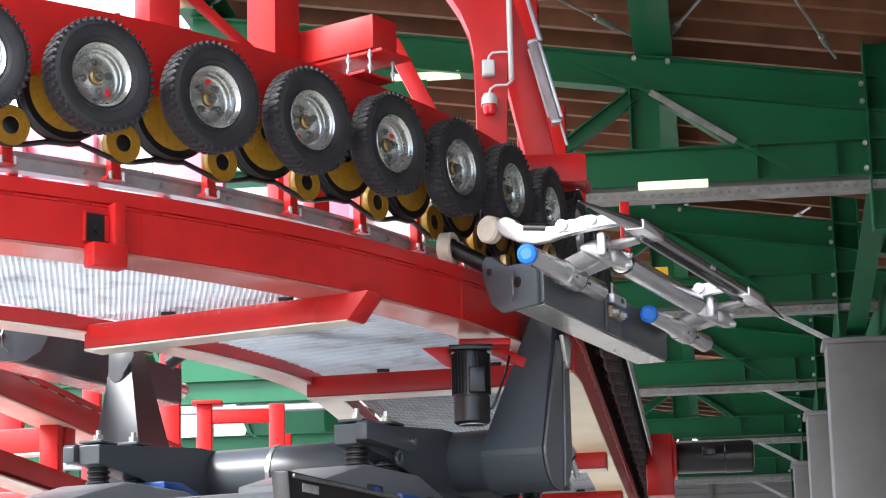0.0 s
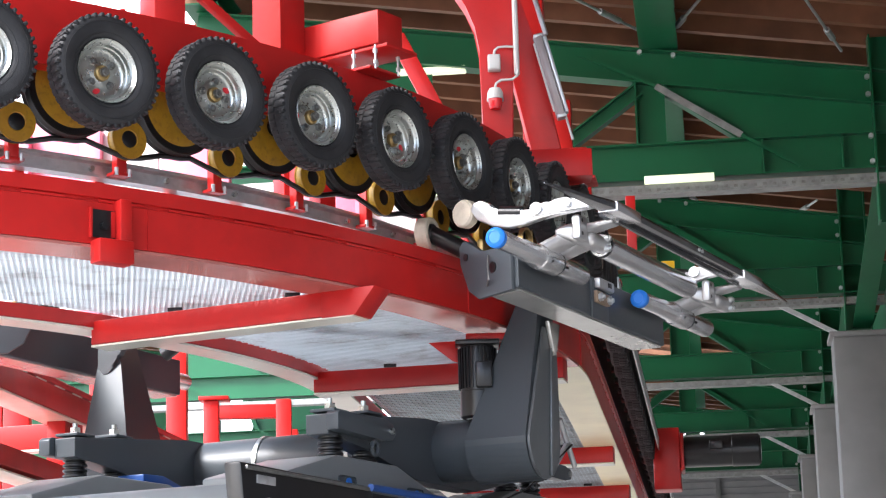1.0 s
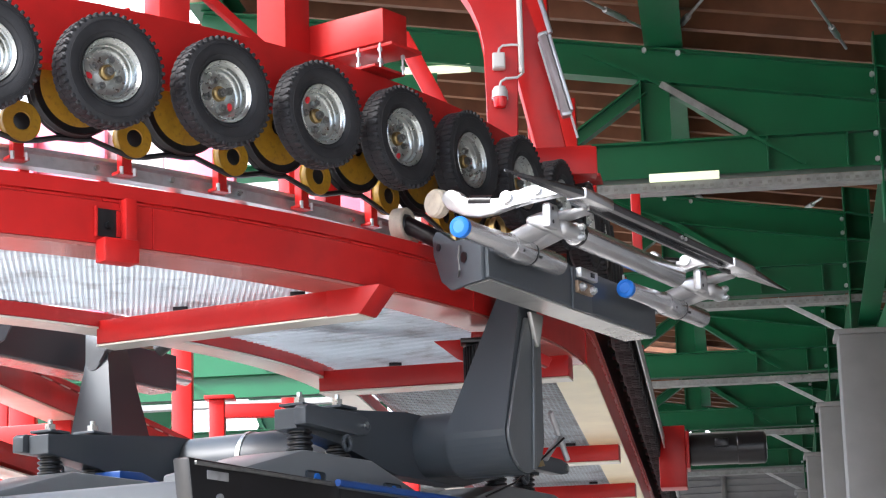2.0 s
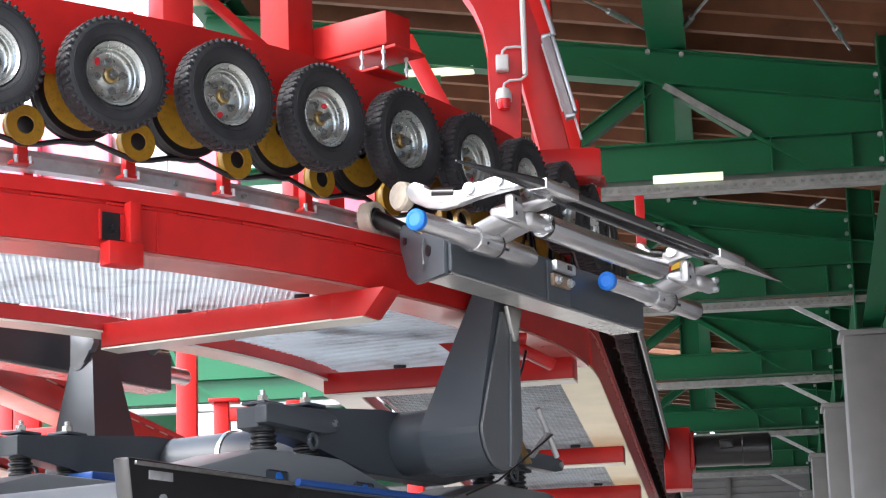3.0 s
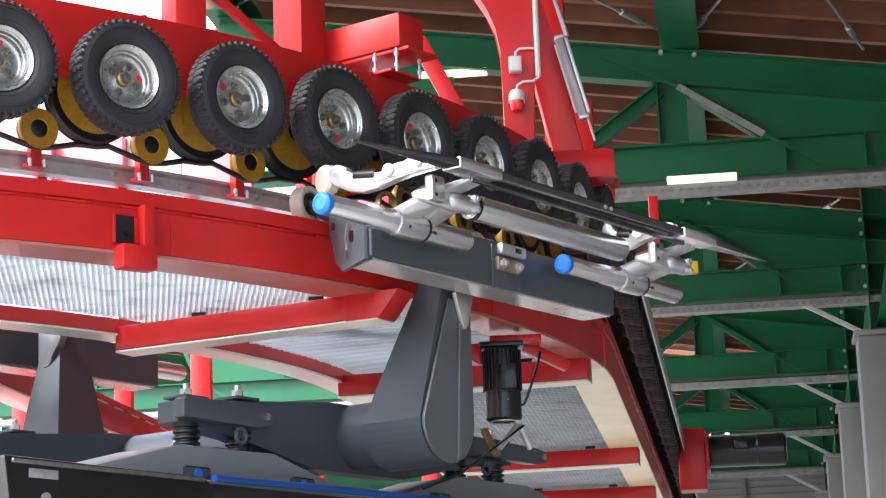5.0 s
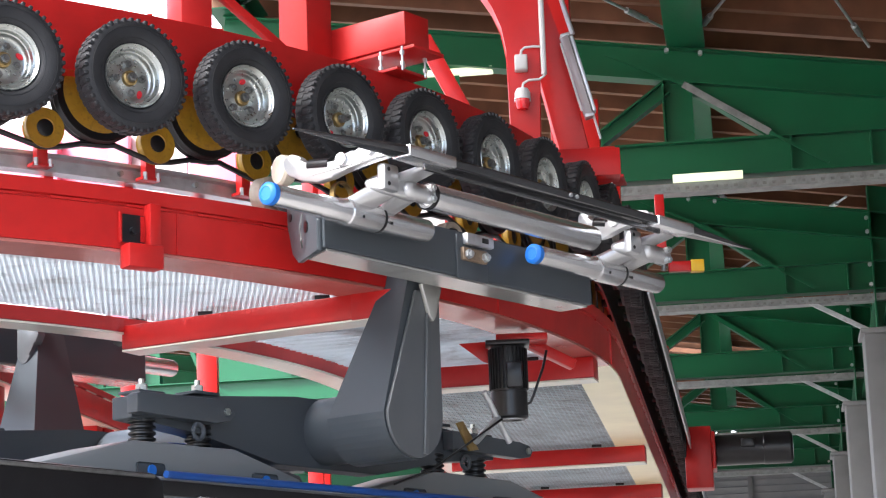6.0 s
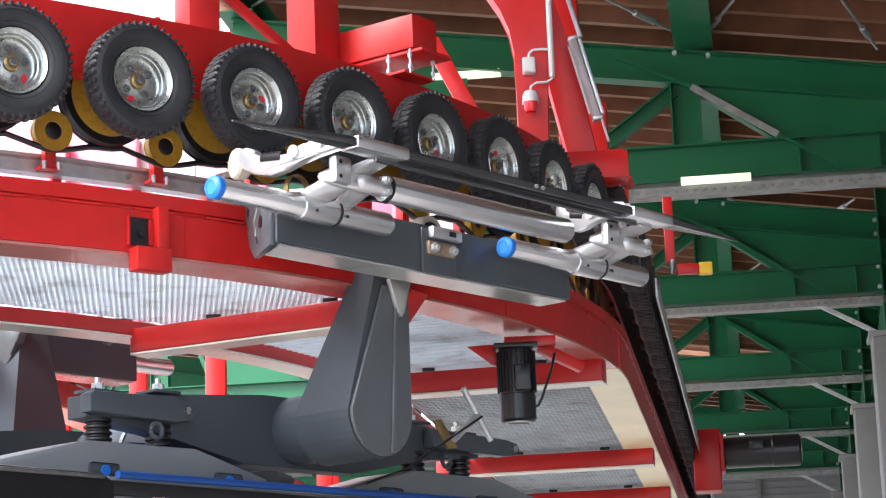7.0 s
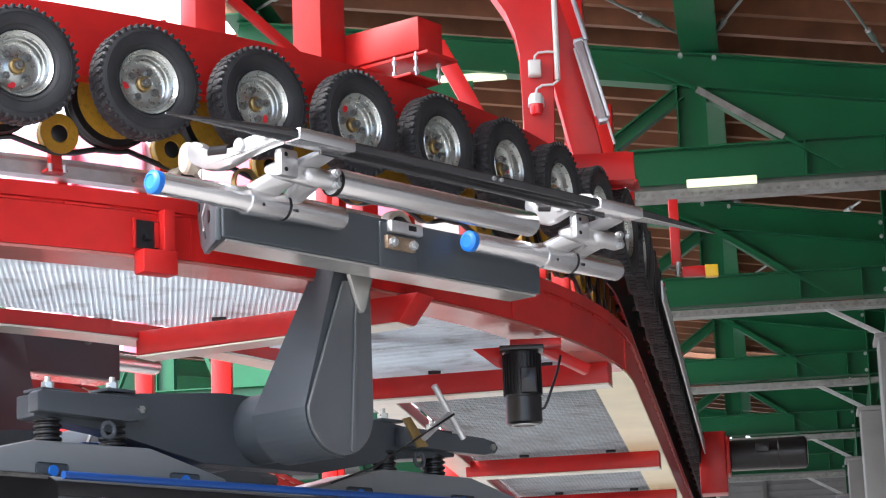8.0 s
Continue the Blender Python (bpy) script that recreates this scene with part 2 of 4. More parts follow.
def truss(k):
    """Roof truss k: bottom chord, sloping top chord, posts and braces, of green H sections."""
    t = thing("roof_truss", HALL @ Matrix.Translation((0, FIRST + k * BAY, 0)), label="green painted steel roof truss under timber boards", category="truss", group="roof trusses")
    lo, hi = (-14.0 if k > 1 else -4.6 if k > -1 else -1.5), 2.7

    def top(a):
        return 6.3 - 0.152 * (a + 2.43)

    def hbeam(name, p, q, h, w):
        # one rolled section: the outline of an H, drawn along the member
        p, q = Vector(p), Vector(q)
        d = (q - p).normalized()
        n = Vector((0, 1, 0)).cross(d) * -1
        e, f, g = h / 2, h / 2 - 0.016, 0.006
        c = w / 2
        outline = [(-c, -e), (c, -e), (c, -f), (g, -f), (g, f), (c, f), (c, e), (-c, e), (-c, f), (-g, f), (-g, -f), (-c, -f)]
        bm = bmesh.new()
        rings = [[bm.verts.new(o + Vector((0, u, 0)) + n * v) for u, v in outline] for o in (p, q)]
        for i in range(12):
            bm.faces.new((rings[0][i], rings[0][(i + 1) % 12], rings[1][(i + 1) % 12], rings[1][i]))
        bm.faces.new(rings[0])
        bm.faces.new(rings[1][::-1])
        return part(name, bm, GREEN, t, smooth=False)

    hbeam("bottom_chord", (lo, 0, CHORD + 0.17), (hi, 0, CHORD + 0.17), 0.34, 0.2)
    hbeam("top_chord", (lo, 0, top(lo) - 0.16), (hi, 0, top(hi) - 0.16), 0.32, 0.2)
    for a in (-0.43, -4.45, -8.5, -12.5):
        if a < lo:
            continue
        hbeam("post", (a, 0, CHORD + 0.34), (a, 0, top(a) - 0.3), 0.27, 0.18)
        if a - 1 > lo:
            hbeam("brace", (a - 0.1, 0, top(a) - 0.36), (a - 0.78, 0, CHORD + 0.37), 0.13, 0.14)
        hbeam("brace", (a + 0.1, 0, top(a) - 0.36), (a + 0.78, 0, CHORD + 0.37), 0.07, 0.14)
        bar = [(-0.62, top(a) - 0.02), (0.06, top(a) - 0.36), (0.8, CHORD + 0.36), (1.3, CHORD + 0.05)]
        for q, (u, v) in enumerate(zip(bar, bar[1:])):
            # On near trusses the middle piece is grey, for the light falling on it.
            part("flat_bar", beam_between(bmesh.new(), (a + u[0], -0.115, u[1]), (a + v[0], -0.115, v[1]), 0.012, 0.06 if q == 1 else 0.03, 0), TRAY if q == 1 and k < 1 else GREEN, t, smooth=False)
        c = min(a + 2.05, hi)
        part("web_plate", prism(bmesh.new(), [(a + 0.1, top(a) - 0.32), (c, top(c) - 0.3), (c, CHORD + 0.33), (a + 0.82, CHORD + 0.33)], -0.005, 0.005, "y"), GREEN, t, smooth=False)
    for a, z in ((-0.5, top(-0.5) - 0.05), (-0.2, top(-0.2) - 0.05), (1.5, CHORD + 0.05), (1.5, CHORD + 0.28), (1.5, top(1.5) - 0.1), (1.5, top(1.5) - 0.26)):
        part("bolt", rod(bmesh.new(), (a, -0.1, z), (a, -0.15, z), 0.024, seg=6), GALV, t)
    for a in (-1.9, 0.55, 1.25):
        if a > lo:
            part("stiffener", box(bmesh.new(), (0.012, 0.19, 0.3), (a, 0, CHORD + 0.17)), GREEN, t, smooth=False)
    hbeam("end_post", (1.68, 0, EAVES), (1.68, 0, 6.0), 0.3, 0.24)
    if k > 0:
        part("knee_brace", beam_between(bmesh.new(), (0.72, -0.05, CHORD - 0.06), (1.5, -0.05, CHORD - 0.5), 0.05, 0.05, 0), GALV, t, smooth=False)
    tray = part("cable_tray", prism(bmesh.new(), [(-0.1, -0.08), (0.1, -0.08), (0.1, 0), (0.085, 0), (0.085, -0.065), (-0.085, -0.065), (-0.085, 0), (-0.1, 0)], lo, hi, "x"), TRAY, t, "galvanised perforated cable tray", smooth=False)
    tray.location.z = CHORD - 0.05
    if k in (0, 1):
        row = bmesh.new()
        for j in range(int((hi - lo) / 0.085)):
            # Raised dark blocks stand in for the shaded slots.
            box(row, (0.034, 0.004, 0.026), (lo + 0.05 + 0.085 * j, -0.101, -0.045))
        part("perforation", row, DARK_STEEL, tray, smooth=False, kind="stuff")
    # Glow added for the bright stretch of the tray's reflective face.
    for a in (-2.2, -0.2):
        if k < 1 and a > lo:
            part("glow_strip", box(bmesh.new(), (0.62, 0.03, 0.075), (a, -0.118, CHORD - 0.01), bevel=0.006), STRIP_GLOW, t, "pale glowing strip")
    # Likewise a glow for the bright lower flange of the top chord.
    if lo < -2:
        part("glow_strip", box(bmesh.new(), (0.62, 0.1, 0.06), (-2.4, 0, top(-2.4) - 0.36), bevel=0.01), STRIP_GLOW, t, "pale glowing strip")
    return t


for k in range(-2, 5):
    truss(k)


def column(k):
    c = thing("column", HALL @ Matrix.Translation((1.37, FIRST + k * BAY, 0)), label="grey coated hall column below the eaves", category="column", group="hall columns")
    part("shaft", box(bmesh.new(), (0.7, 0.6, EAVES - FLOOR - 0.06), (0.35, 0, (EAVES + FLOOR - 0.06) / 2), bevel=0.015), GREY_COLUMN, c)
    part("cap_plate", box(bmesh.new(), (0.78, 0.68, 0.06), (0.35, 0, EAVES - 0.03), bevel=0.008), GREY_COLUMN, c)


for k in range(1, 5):
    column(k)


def end_wall():
    """The far end of the hall: louvres in a grey frame."""
    b = FIRST + 4.45 * BAY
    w = hall_box("wall_north", (20, 0.2, 2.6), (-6.0, b, FLOOR + 1.3), GREY_COLUMN, label="grey end wall of the hall with louvres", category="wall")
    for k in range(36):
        m = Matrix.Translation((-6.0, b, 1.0 + 0.135 * k)) @ Matrix.Rotation(radians(-58), 4, "X")
        part("louvre", box(bmesh.new(), (20, 0.16, 0.012), (0, 0, 0), m), GREY_COLUMN, w, smooth=False)
    for a in (-14.0, -10.5, -7.0, -3.5, 0.0, 3.5):
        part("mullion", box(bmesh.new(), (0.09, 0.2, 4.0), (a, b - 0.02, 2.9), bevel=0.004), GREY_COLUMN, w)


end_wall()
# Unseen wall, added to keep light out on the right.
hall_box("wall_east", (0.25, 60, 12), (7.5, 26, FLOOR + 5.5), GREY_COLUMN, label="unseen grey wall added to close the hall's right side", category="wall")

for z, h in ((4.55, 0.42), (5.35, 0.3)):
    hall_box("eaves_girder", (0.02, 5.4 * BAY, h), (2.0, FIRST + 1.7 * BAY, z), GREEN, kind="", label="green steel eaves girder along the hall columns", category="beam")

for k in range(0, 4):
    p, q = HALL @ Vector((1.72, FIRST + (k + 1) * BAY, 4.5)), HALL @ Vector((1.72, FIRST + k * BAY + 0.2, 5.3))
    bm = beam_between(bmesh.new(), p, q, 0.02, 0.24, 0)
    beam_between(bm, p - Vector((0, 0, 0.12)), q - Vector((0, 0, 0.12)), 0.22, 0.016, 0)
    tagged(part("raking_strut", bm, GREEN, label="green raking strut between column head and truss", smooth=False), category="strut", group="raking struts")


def roof_z(a):
    return 6.58 - 0.152 * (a + 2.43)


OPEN_TO = FIRST + 2.6 * BAY  # up to here the roof stays open over the inner loop


def ceiling():
    boards, joists = bmesh.new(), bmesh.new()
    b0, b1 = -1.0, FIRST + 4.7 * BAY
    ang = Matrix.Rotation(math.atan(0.152), 4, "Y")
    b = b0
    while b < b1:
        # Boards nearer than about 18 m are unseen, added to shade the portal.
        w = 23.7 if b > OPEN_TO else 12.4 if b > 3.2 else 8.4
        if 3.1 < (b - FIRST) / BAY < 3.32:  # open joint that lets in the sky
            b += 0.2
            continue
        box(boards, (w, 0.196, 0.04), (0, 0, 0), Matrix.Translation((7.4 - w / 2, b, roof_z(7.4 - w / 2) + 0.2 + random.uniform(0, 0.006))) @ ang)
        b += 0.2
    b = b0
    while b < b1:
        w = 23.7 if b > OPEN_TO else 12.4 if b > 3.2 else 8.4
        box(joists, (w, 0.09, 0.18), (0, 0, 0), Matrix.Translation((7.4 - w / 2, b, roof_z(7.4 - w / 2) + 0.085)) @ ang)
        b += 0.62
    c = tagged(part("ceiling", boards, WOOD, label="dark stained timber roof boarding", kind="structure", smooth=False), category="ceiling")
    c.matrix_basis = HALL
    part("rafters", joists, TIMBER, c, "lighter timber rafters", smooth=False, kind="stuff")
    for a in (-0.33, -4.5, -8.5, -12.5):
        z = roof_z(a) - 0.14
        s0 = FIRST - 2.3 * BAY if a > -4 else FIRST - 0.05 * BAY if a > -5 else FIRST + 2 * BAY
        p = prism(bmesh.new(), [(a + u, z + v) for u, v in [(-0.17, -0.13), (0.17, -0.13), (0.17, -0.114), (0.006, -0.114), (0.006, 0.114), (0.17, 0.114), (0.17, 0.13), (-0.17, 0.13), (-0.17, 0.114), (-0.006, 0.114), (-0.006, -0.114), (-0.17, -0.114)]], s0, FIRST + 4 * BAY, "y")
        tagged(part("purlin", p, GREEN, label="green steel purlin between the roof trusses", smooth=False), category="beam", group="purlins").matrix_basis = HALL


ceiling()


def tie_rod(a0, k0, a1, k1):
    p = HALL @ Vector((a0, FIRST + k0 * BAY, roof_z(a0) - 0.12))
    q = HALL @ Vector((a1, FIRST + k1 * BAY, roof_z(a1) - 0.12))
    t = thing("tie_rod", Matrix.Translation(p), label="thin galvanised bracing rod with turnbuckle under the roof", category="bracing", group="roof bracing")
    d = q - p
    part("bar", rod(bmesh.new(), (0, 0, 0), d, 0.014, seg=8), GALV, t)
    for f in (0.08, 0.92):
        part("turnbuckle", rod(bmesh.new(), d * (f - 0.02), d * (f + 0.02), 0.03, seg=8), GALV, t)


for k in (-1, 1):
    for a, c in ((-0.42, -4.4), (-0.24, 1.3)):
        tie_rod(a, k + 1, c, k)
        tie_rod(c, k + 1, a, k)


# ---- drive wheels of the tyre conveyor ----
STEP = 0.485
S1 = R0 * 0.6584


conveyor = thing("tyre_conveyor", label="red conveyor with a curved row of black drive wheels", category="conveyor")


def drive_wheel():
    """The tyre carries its rim, nuts, axle and belt pulley, which turn with it."""
    bm = bmesh.new()
    face = [(0.112, -0.036), (0.118, -0.052), (0.128, -0.062), (0.145, -0.069), (0.168, -0.073), (0.186, -0.072), (0.197, -0.066), (0.2025, -0.055), (0.203, -0.02), (0.2025, 0.01), (0.192, 0.024), (0.165, 0.03), (0.135, 0.028), (0.112, 0.02)]
    lathe(bm, face, 72)
    for k in range(44):
        for sgn in (-1, 1):
            a = math.tau * (k + (0.5 if sgn > 0 else 0)) / 44
            m = Matrix.Rotation(a, 4, "Y")
            box(bm, (0.019, 0.03, 0.007), (0, -0.022 + sgn * 0.0165, 0.2025), m, 0.002)
            if sgn < 0:
                box(bm, (0.0145, 0.02, 0.018), (0, -0.061, 0.2), m, 0.004)
    for r in (0.137, 0.178):
        lathe(bm, [(r - 0.002, -0.06), (r, -0.0745 if r > 0.15 else -0.0675), (r + 0.002, -0.06)], 72)
    w = part("drive_wheel", bm, RUBBER, conveyor, "black rubber drive wheel with knobbly tread")
    part("rim", lathe(bmesh.new(), [(0.112, -0.054), (0.116, -0.059), (0.118, -0.056), (0.1135, -0.054), (0.109, -0.051), (0.105, -0.044), (0.1, -0.042), (0.097, -0.026), (0.093, -0.023), (0.09, -0.012), (0.084, -0.006), (0.078, -0.004), (0.04, -0.006), (0.034, -0.009), (0.0, -0.009), (0.0, 0.015), (0.095, 0.015), (0.112, 0.02), (0.116, 0.018), (0.1, 0.0)], 56), ZINC, w, "zinc plated steel rim")
    for k in range(4):
        bm = bmesh.new()
        a = math.tau * k / 4 + 0.3
        rod(bm, (0.053 * math.cos(a), 0.0, 0.053 * math.sin(a)), (0.053 * math.cos(a), -0.018, 0.053 * math.sin(a)), 0.0145, seg=6)
        rod(bm, (0.053 * math.cos(a), -0.012, 0.053 * math.sin(a)), (0.053 * math.cos(a), -0.03, 0.053 * math.sin(a)), 0.006, seg=8)
        part("wheel_nut", bm, DARK_STEEL, w)
    part("bearing", lathe(bmesh.new(), [(0.0, -0.028), (0.022, -0.028), (0.028, -0.023), (0.029, -0.008), (0.02, -0.005)], 24), BRASS, w, "brass coloured bearing cap")
    part("axle_bolt", lathe(bmesh.new(), [(0.0, -0.052), (0.009, -0.052), (0.01, -0.044), (0.016, -0.043), (0.017, -0.026)], 12), DARK_STEEL, w)
    a = 0.9
    bm = bmesh.new()
    lathe(bm, [(0.0, -0.0085), (0.011, -0.0085), (0.013, -0.003)], 9)
    bmesh.ops.transform(bm, matrix=Matrix.Translation((0.068 * math.cos(a), 0.0, 0.068 * math.sin(a))) @ Matrix.Diagonal((1.3, 1, 0.85, 1)), verts=bm.verts)
    part("paint_mark", bm, RED_MARK, w, "red check mark")
    part("axle", rod(bmesh.new(), (0, 0.026, 0), (0, 0.33, 0), 0.022), BLACK, w)
    bm = lathe(bmesh.new(), [(0.04, 0.2), (0.172, 0.2), (0.178, 0.196), (0.184, 0.2), (0.17, 0.21), (0.184, 0.22), (0.184, 0.224), (0.17, 0.234), (0.184, 0.244), (0.184, 0.248), (0.17, 0.252), (0.04, 0.252)], 48)
    part("belt_pulley", bm, BLACK, w)
    part("pulley_web", lathe(bmesh.new(), [(0.035, 0.19), (0.05, 0.186), (0.13, 0.193), (0.15, 0.198), (0.145, 0.2), (0.05, 0.2)], 48), YELLOW, w, "worn yellow pulley web")
    return w


WHEELS = []
first = drive_wheel()
N0, N1 = -3, 36
for n in range(N0, N1):
    m = track_pose(S1 + n * STEP, R0 - 0.052, WHEEL_Z)
    if n == N0:
        first.matrix_basis = m
        WHEELS.append((first, m, n))
    else:
        WHEELS.append((copy_thing(first, m), m, n))


def idler(n):
    """A small yellow belt idler on its red post, between two drive wheels."""
    m = track_pose(S1 + (n + 0.55) * STEP, R0 - 0.29, WHEEL_Z - 0.15)
    t = part("belt_idler", lathe(bmesh.new(), [(0.032, -0.016), (0.036, -0.019), (0.073, -0.019), (0.075, -0.016), (0.071, -0.01), (0.071, 0.01), (0.075, 0.016), (0.036, 0.019), (0.032, 0.016)], 32), YELLOW, conveyor, "yellow belt idler roller")
    t.matrix_basis = m
    part("hub", lathe(bmesh.new(), [(0.0, -0.016), (0.024, -0.016), (0.033, -0.013), (0.033, 0.014), (0.0, 0.018)], 20), BLACK, t)
    part("arm", beam_between(bmesh.new(), (0, 0.03, 0), (-0.03, 0.09, 0.12), 0.03, 0.03, 0.003), RED, t)


def stanchion(k):
    """A short red post with a bolted foot on the track beam."""
    p = part("post", prism(bmesh.new(), [(-0.021, -0.018), (0.021, -0.018), (0.021, -0.012), (-0.014, -0.012), (-0.014, 0.018), (-0.021, 0.018)], 0.006, 0.17, "z", 0.001), RED, conveyor, "short red bracket post")
    p.matrix_basis = track_pose(R0 * radians(40.6 + 5.15 * k), 4.905, 2.036)
    part("foot", box(bmesh.new(), (0.08, 0.05, 0.012), (0, 0, 0.006), bevel=0.002), RED, p)
    for x in (-0.028, 0.028):
        part("bolt", rod(bmesh.new(), (x, -0.024, 0.0), (x, -0.024, 0.028), 0.008, seg=6), GALV, p)


def belt(n):
    """The drive belt from one pulley under the idler to the next pulley."""
    pts = []
    for f, z in ((-0.05, -0.187), (0.06, -0.186), (0.16, -0.178), (0.43, -0.21), (0.51, -0.217), (0.59, -0.217), (0.67, -0.212), (0.86, -0.19), (0.95, -0.187)):
        x, y, _ = track(S1 + (n + f) * STEP, R0 - 0.285)
        pts.append((x, y, WHEEL_Z + z))
    part("drive_belt", pipe(bmesh.new(), pts, 0.011, 8), BLACK, conveyor, "black rubber drive belt")


for n in range(N0, 9):
    idler(n)
    belt(n)
for k in range(-4, 9):
    stanchion(k)

# ---- red track beams ----
SA, SB = R0 * radians(4), R0 * PE + 14


def lower_beam():
    bm = sweep(bmesh.new(), [(4.97, 1.71), (5.15, 1.71), (5.15, 1.862), (5.142, 1.866), (5.142, 1.875), (5.155, 1.879), (5.155, 1.93), (4.97, 1.93)], SA, SB)
    t = tagged(part("track_beam", bm, RED, label="curved red steel track beam carrying the cabin rollers", smooth=True), category="beam")
    # Separate plates carry the painted sheen of the beam's underside.
    part("bottom_flange", sweep(bmesh.new(), rect(4.95, 5.148, 1.697, 1.708), R0 * radians(77.5), SB), IVORY, t, "cream plate for the sheen under the beam")
    part("curve_flange", sweep(bmesh.new(), rect(4.95, 5.148, 1.697, 1.708), R0 * radians(20), R0 * radians(77.45)), ROSE, t, "pale red plate for the sheen under the beam")
    # weld stitches under the top plate
    for k in range(48):
        s = SA + 0.4 + k * 0.3
        part("weld_bead", sweep(bmesh.new(), rect(5.148, 5.1535, 1.8635, 1.8725), s, s + 0.17), RED, t)
    for a in (22.0, 40.2, 60.5, 78.0):
        m = track_pose(R0 * radians(a), 5.152, 0)
        part("weld_seam", box(bmesh.new(), (0.008, 0.006, 0.148), (0, 0, 1.786), m), RED, t)
    # bracket below the beam; a black plate stands for its shaded square opening
    m = track_pose(R0 * radians(38.1), 5.15, 0)
    part("bracket", box(bmesh.new(), (0.14, 0.07, 0.085), (0.022, -0.034, 1.678), m, 0.006), RED, t)
    part("bracket_cheek", box(bmesh.new(), (0.045, 0.05, 0.215), (0.07, -0.024, 1.766), m, 0.004), RED, t)
    part("bracket_lip", box(bmesh.new(), (0.01, 0.014, 0.11), (-0.05, -0.008, 1.786), m, 0.002), RED, t)
    part("socket_shade", box(bmesh.new(), (0.092, 0.01, 0.1), (0.001, -0.004, 1.784), m), BLACK, t)
    part("socket_wall", box(bmesh.new(), (0.016, 0.014, 0.092), (0.038, -0.007, 1.784), m), RED, t)
    part("socket_bolt", rod(bmesh.new(), m @ Vector((-0.002, -0.008, 1.775)), m @ Vector((-0.002, -0.03, 1.775)), 0.014, seg=10), BLACK, t)


lower_beam()
rail = thing("guide_rail", label="shiny galvanised steel guide rail above the track beam", category="rail")
part("channel", sweep(bmesh.new(), [(4.82, 2.03), (4.88, 2.03), (4.88, 2.042), (4.85, 2.046), (4.85, 2.084), (4.88, 2.088), (4.88, 2.1), (4.82, 2.1)], SA, SB), GALV, rail)
for k in range(22):
    m = track_pose(R0 * radians(12) + 0.36 * k, 4.852, 2.065)
    part("bolt", rod(bmesh.new(), m @ Vector((0, 0, 0)), m @ Vector((0, -0.014, 0)), 0.011, seg=6), ZINC, rail)
    part("bracket", box(bmesh.new(), (0.04, 0.03, 0.1), (0.06, 0.05, -0.08), m, 0.003), RED, rail)
# Black sheet added behind the straight's wheels, where overlapping pulleys look dark.
part("wheel_backing", sweep(bmesh.new(), rect(5.085, 5.095, 2.13, 2.6), R0 * PE - 0.5, SB), BLACK, conveyor, "black sheet added to darken the gaps between wheels")
part("conveyor_beam", sweep(bmesh.new(), rect(4.99, 5.075, 2.36, 2.615), SA, SB), RED, conveyor, "curved red steel beam")
tagged(part("edge_guard", sweep(bmesh.new(), rect(5.29, 5.3, 2.2, 2.3), R0 * PE + 0.4, SB), GALV, label="narrow bright metal guard strip beside the wheels"), category="guard")


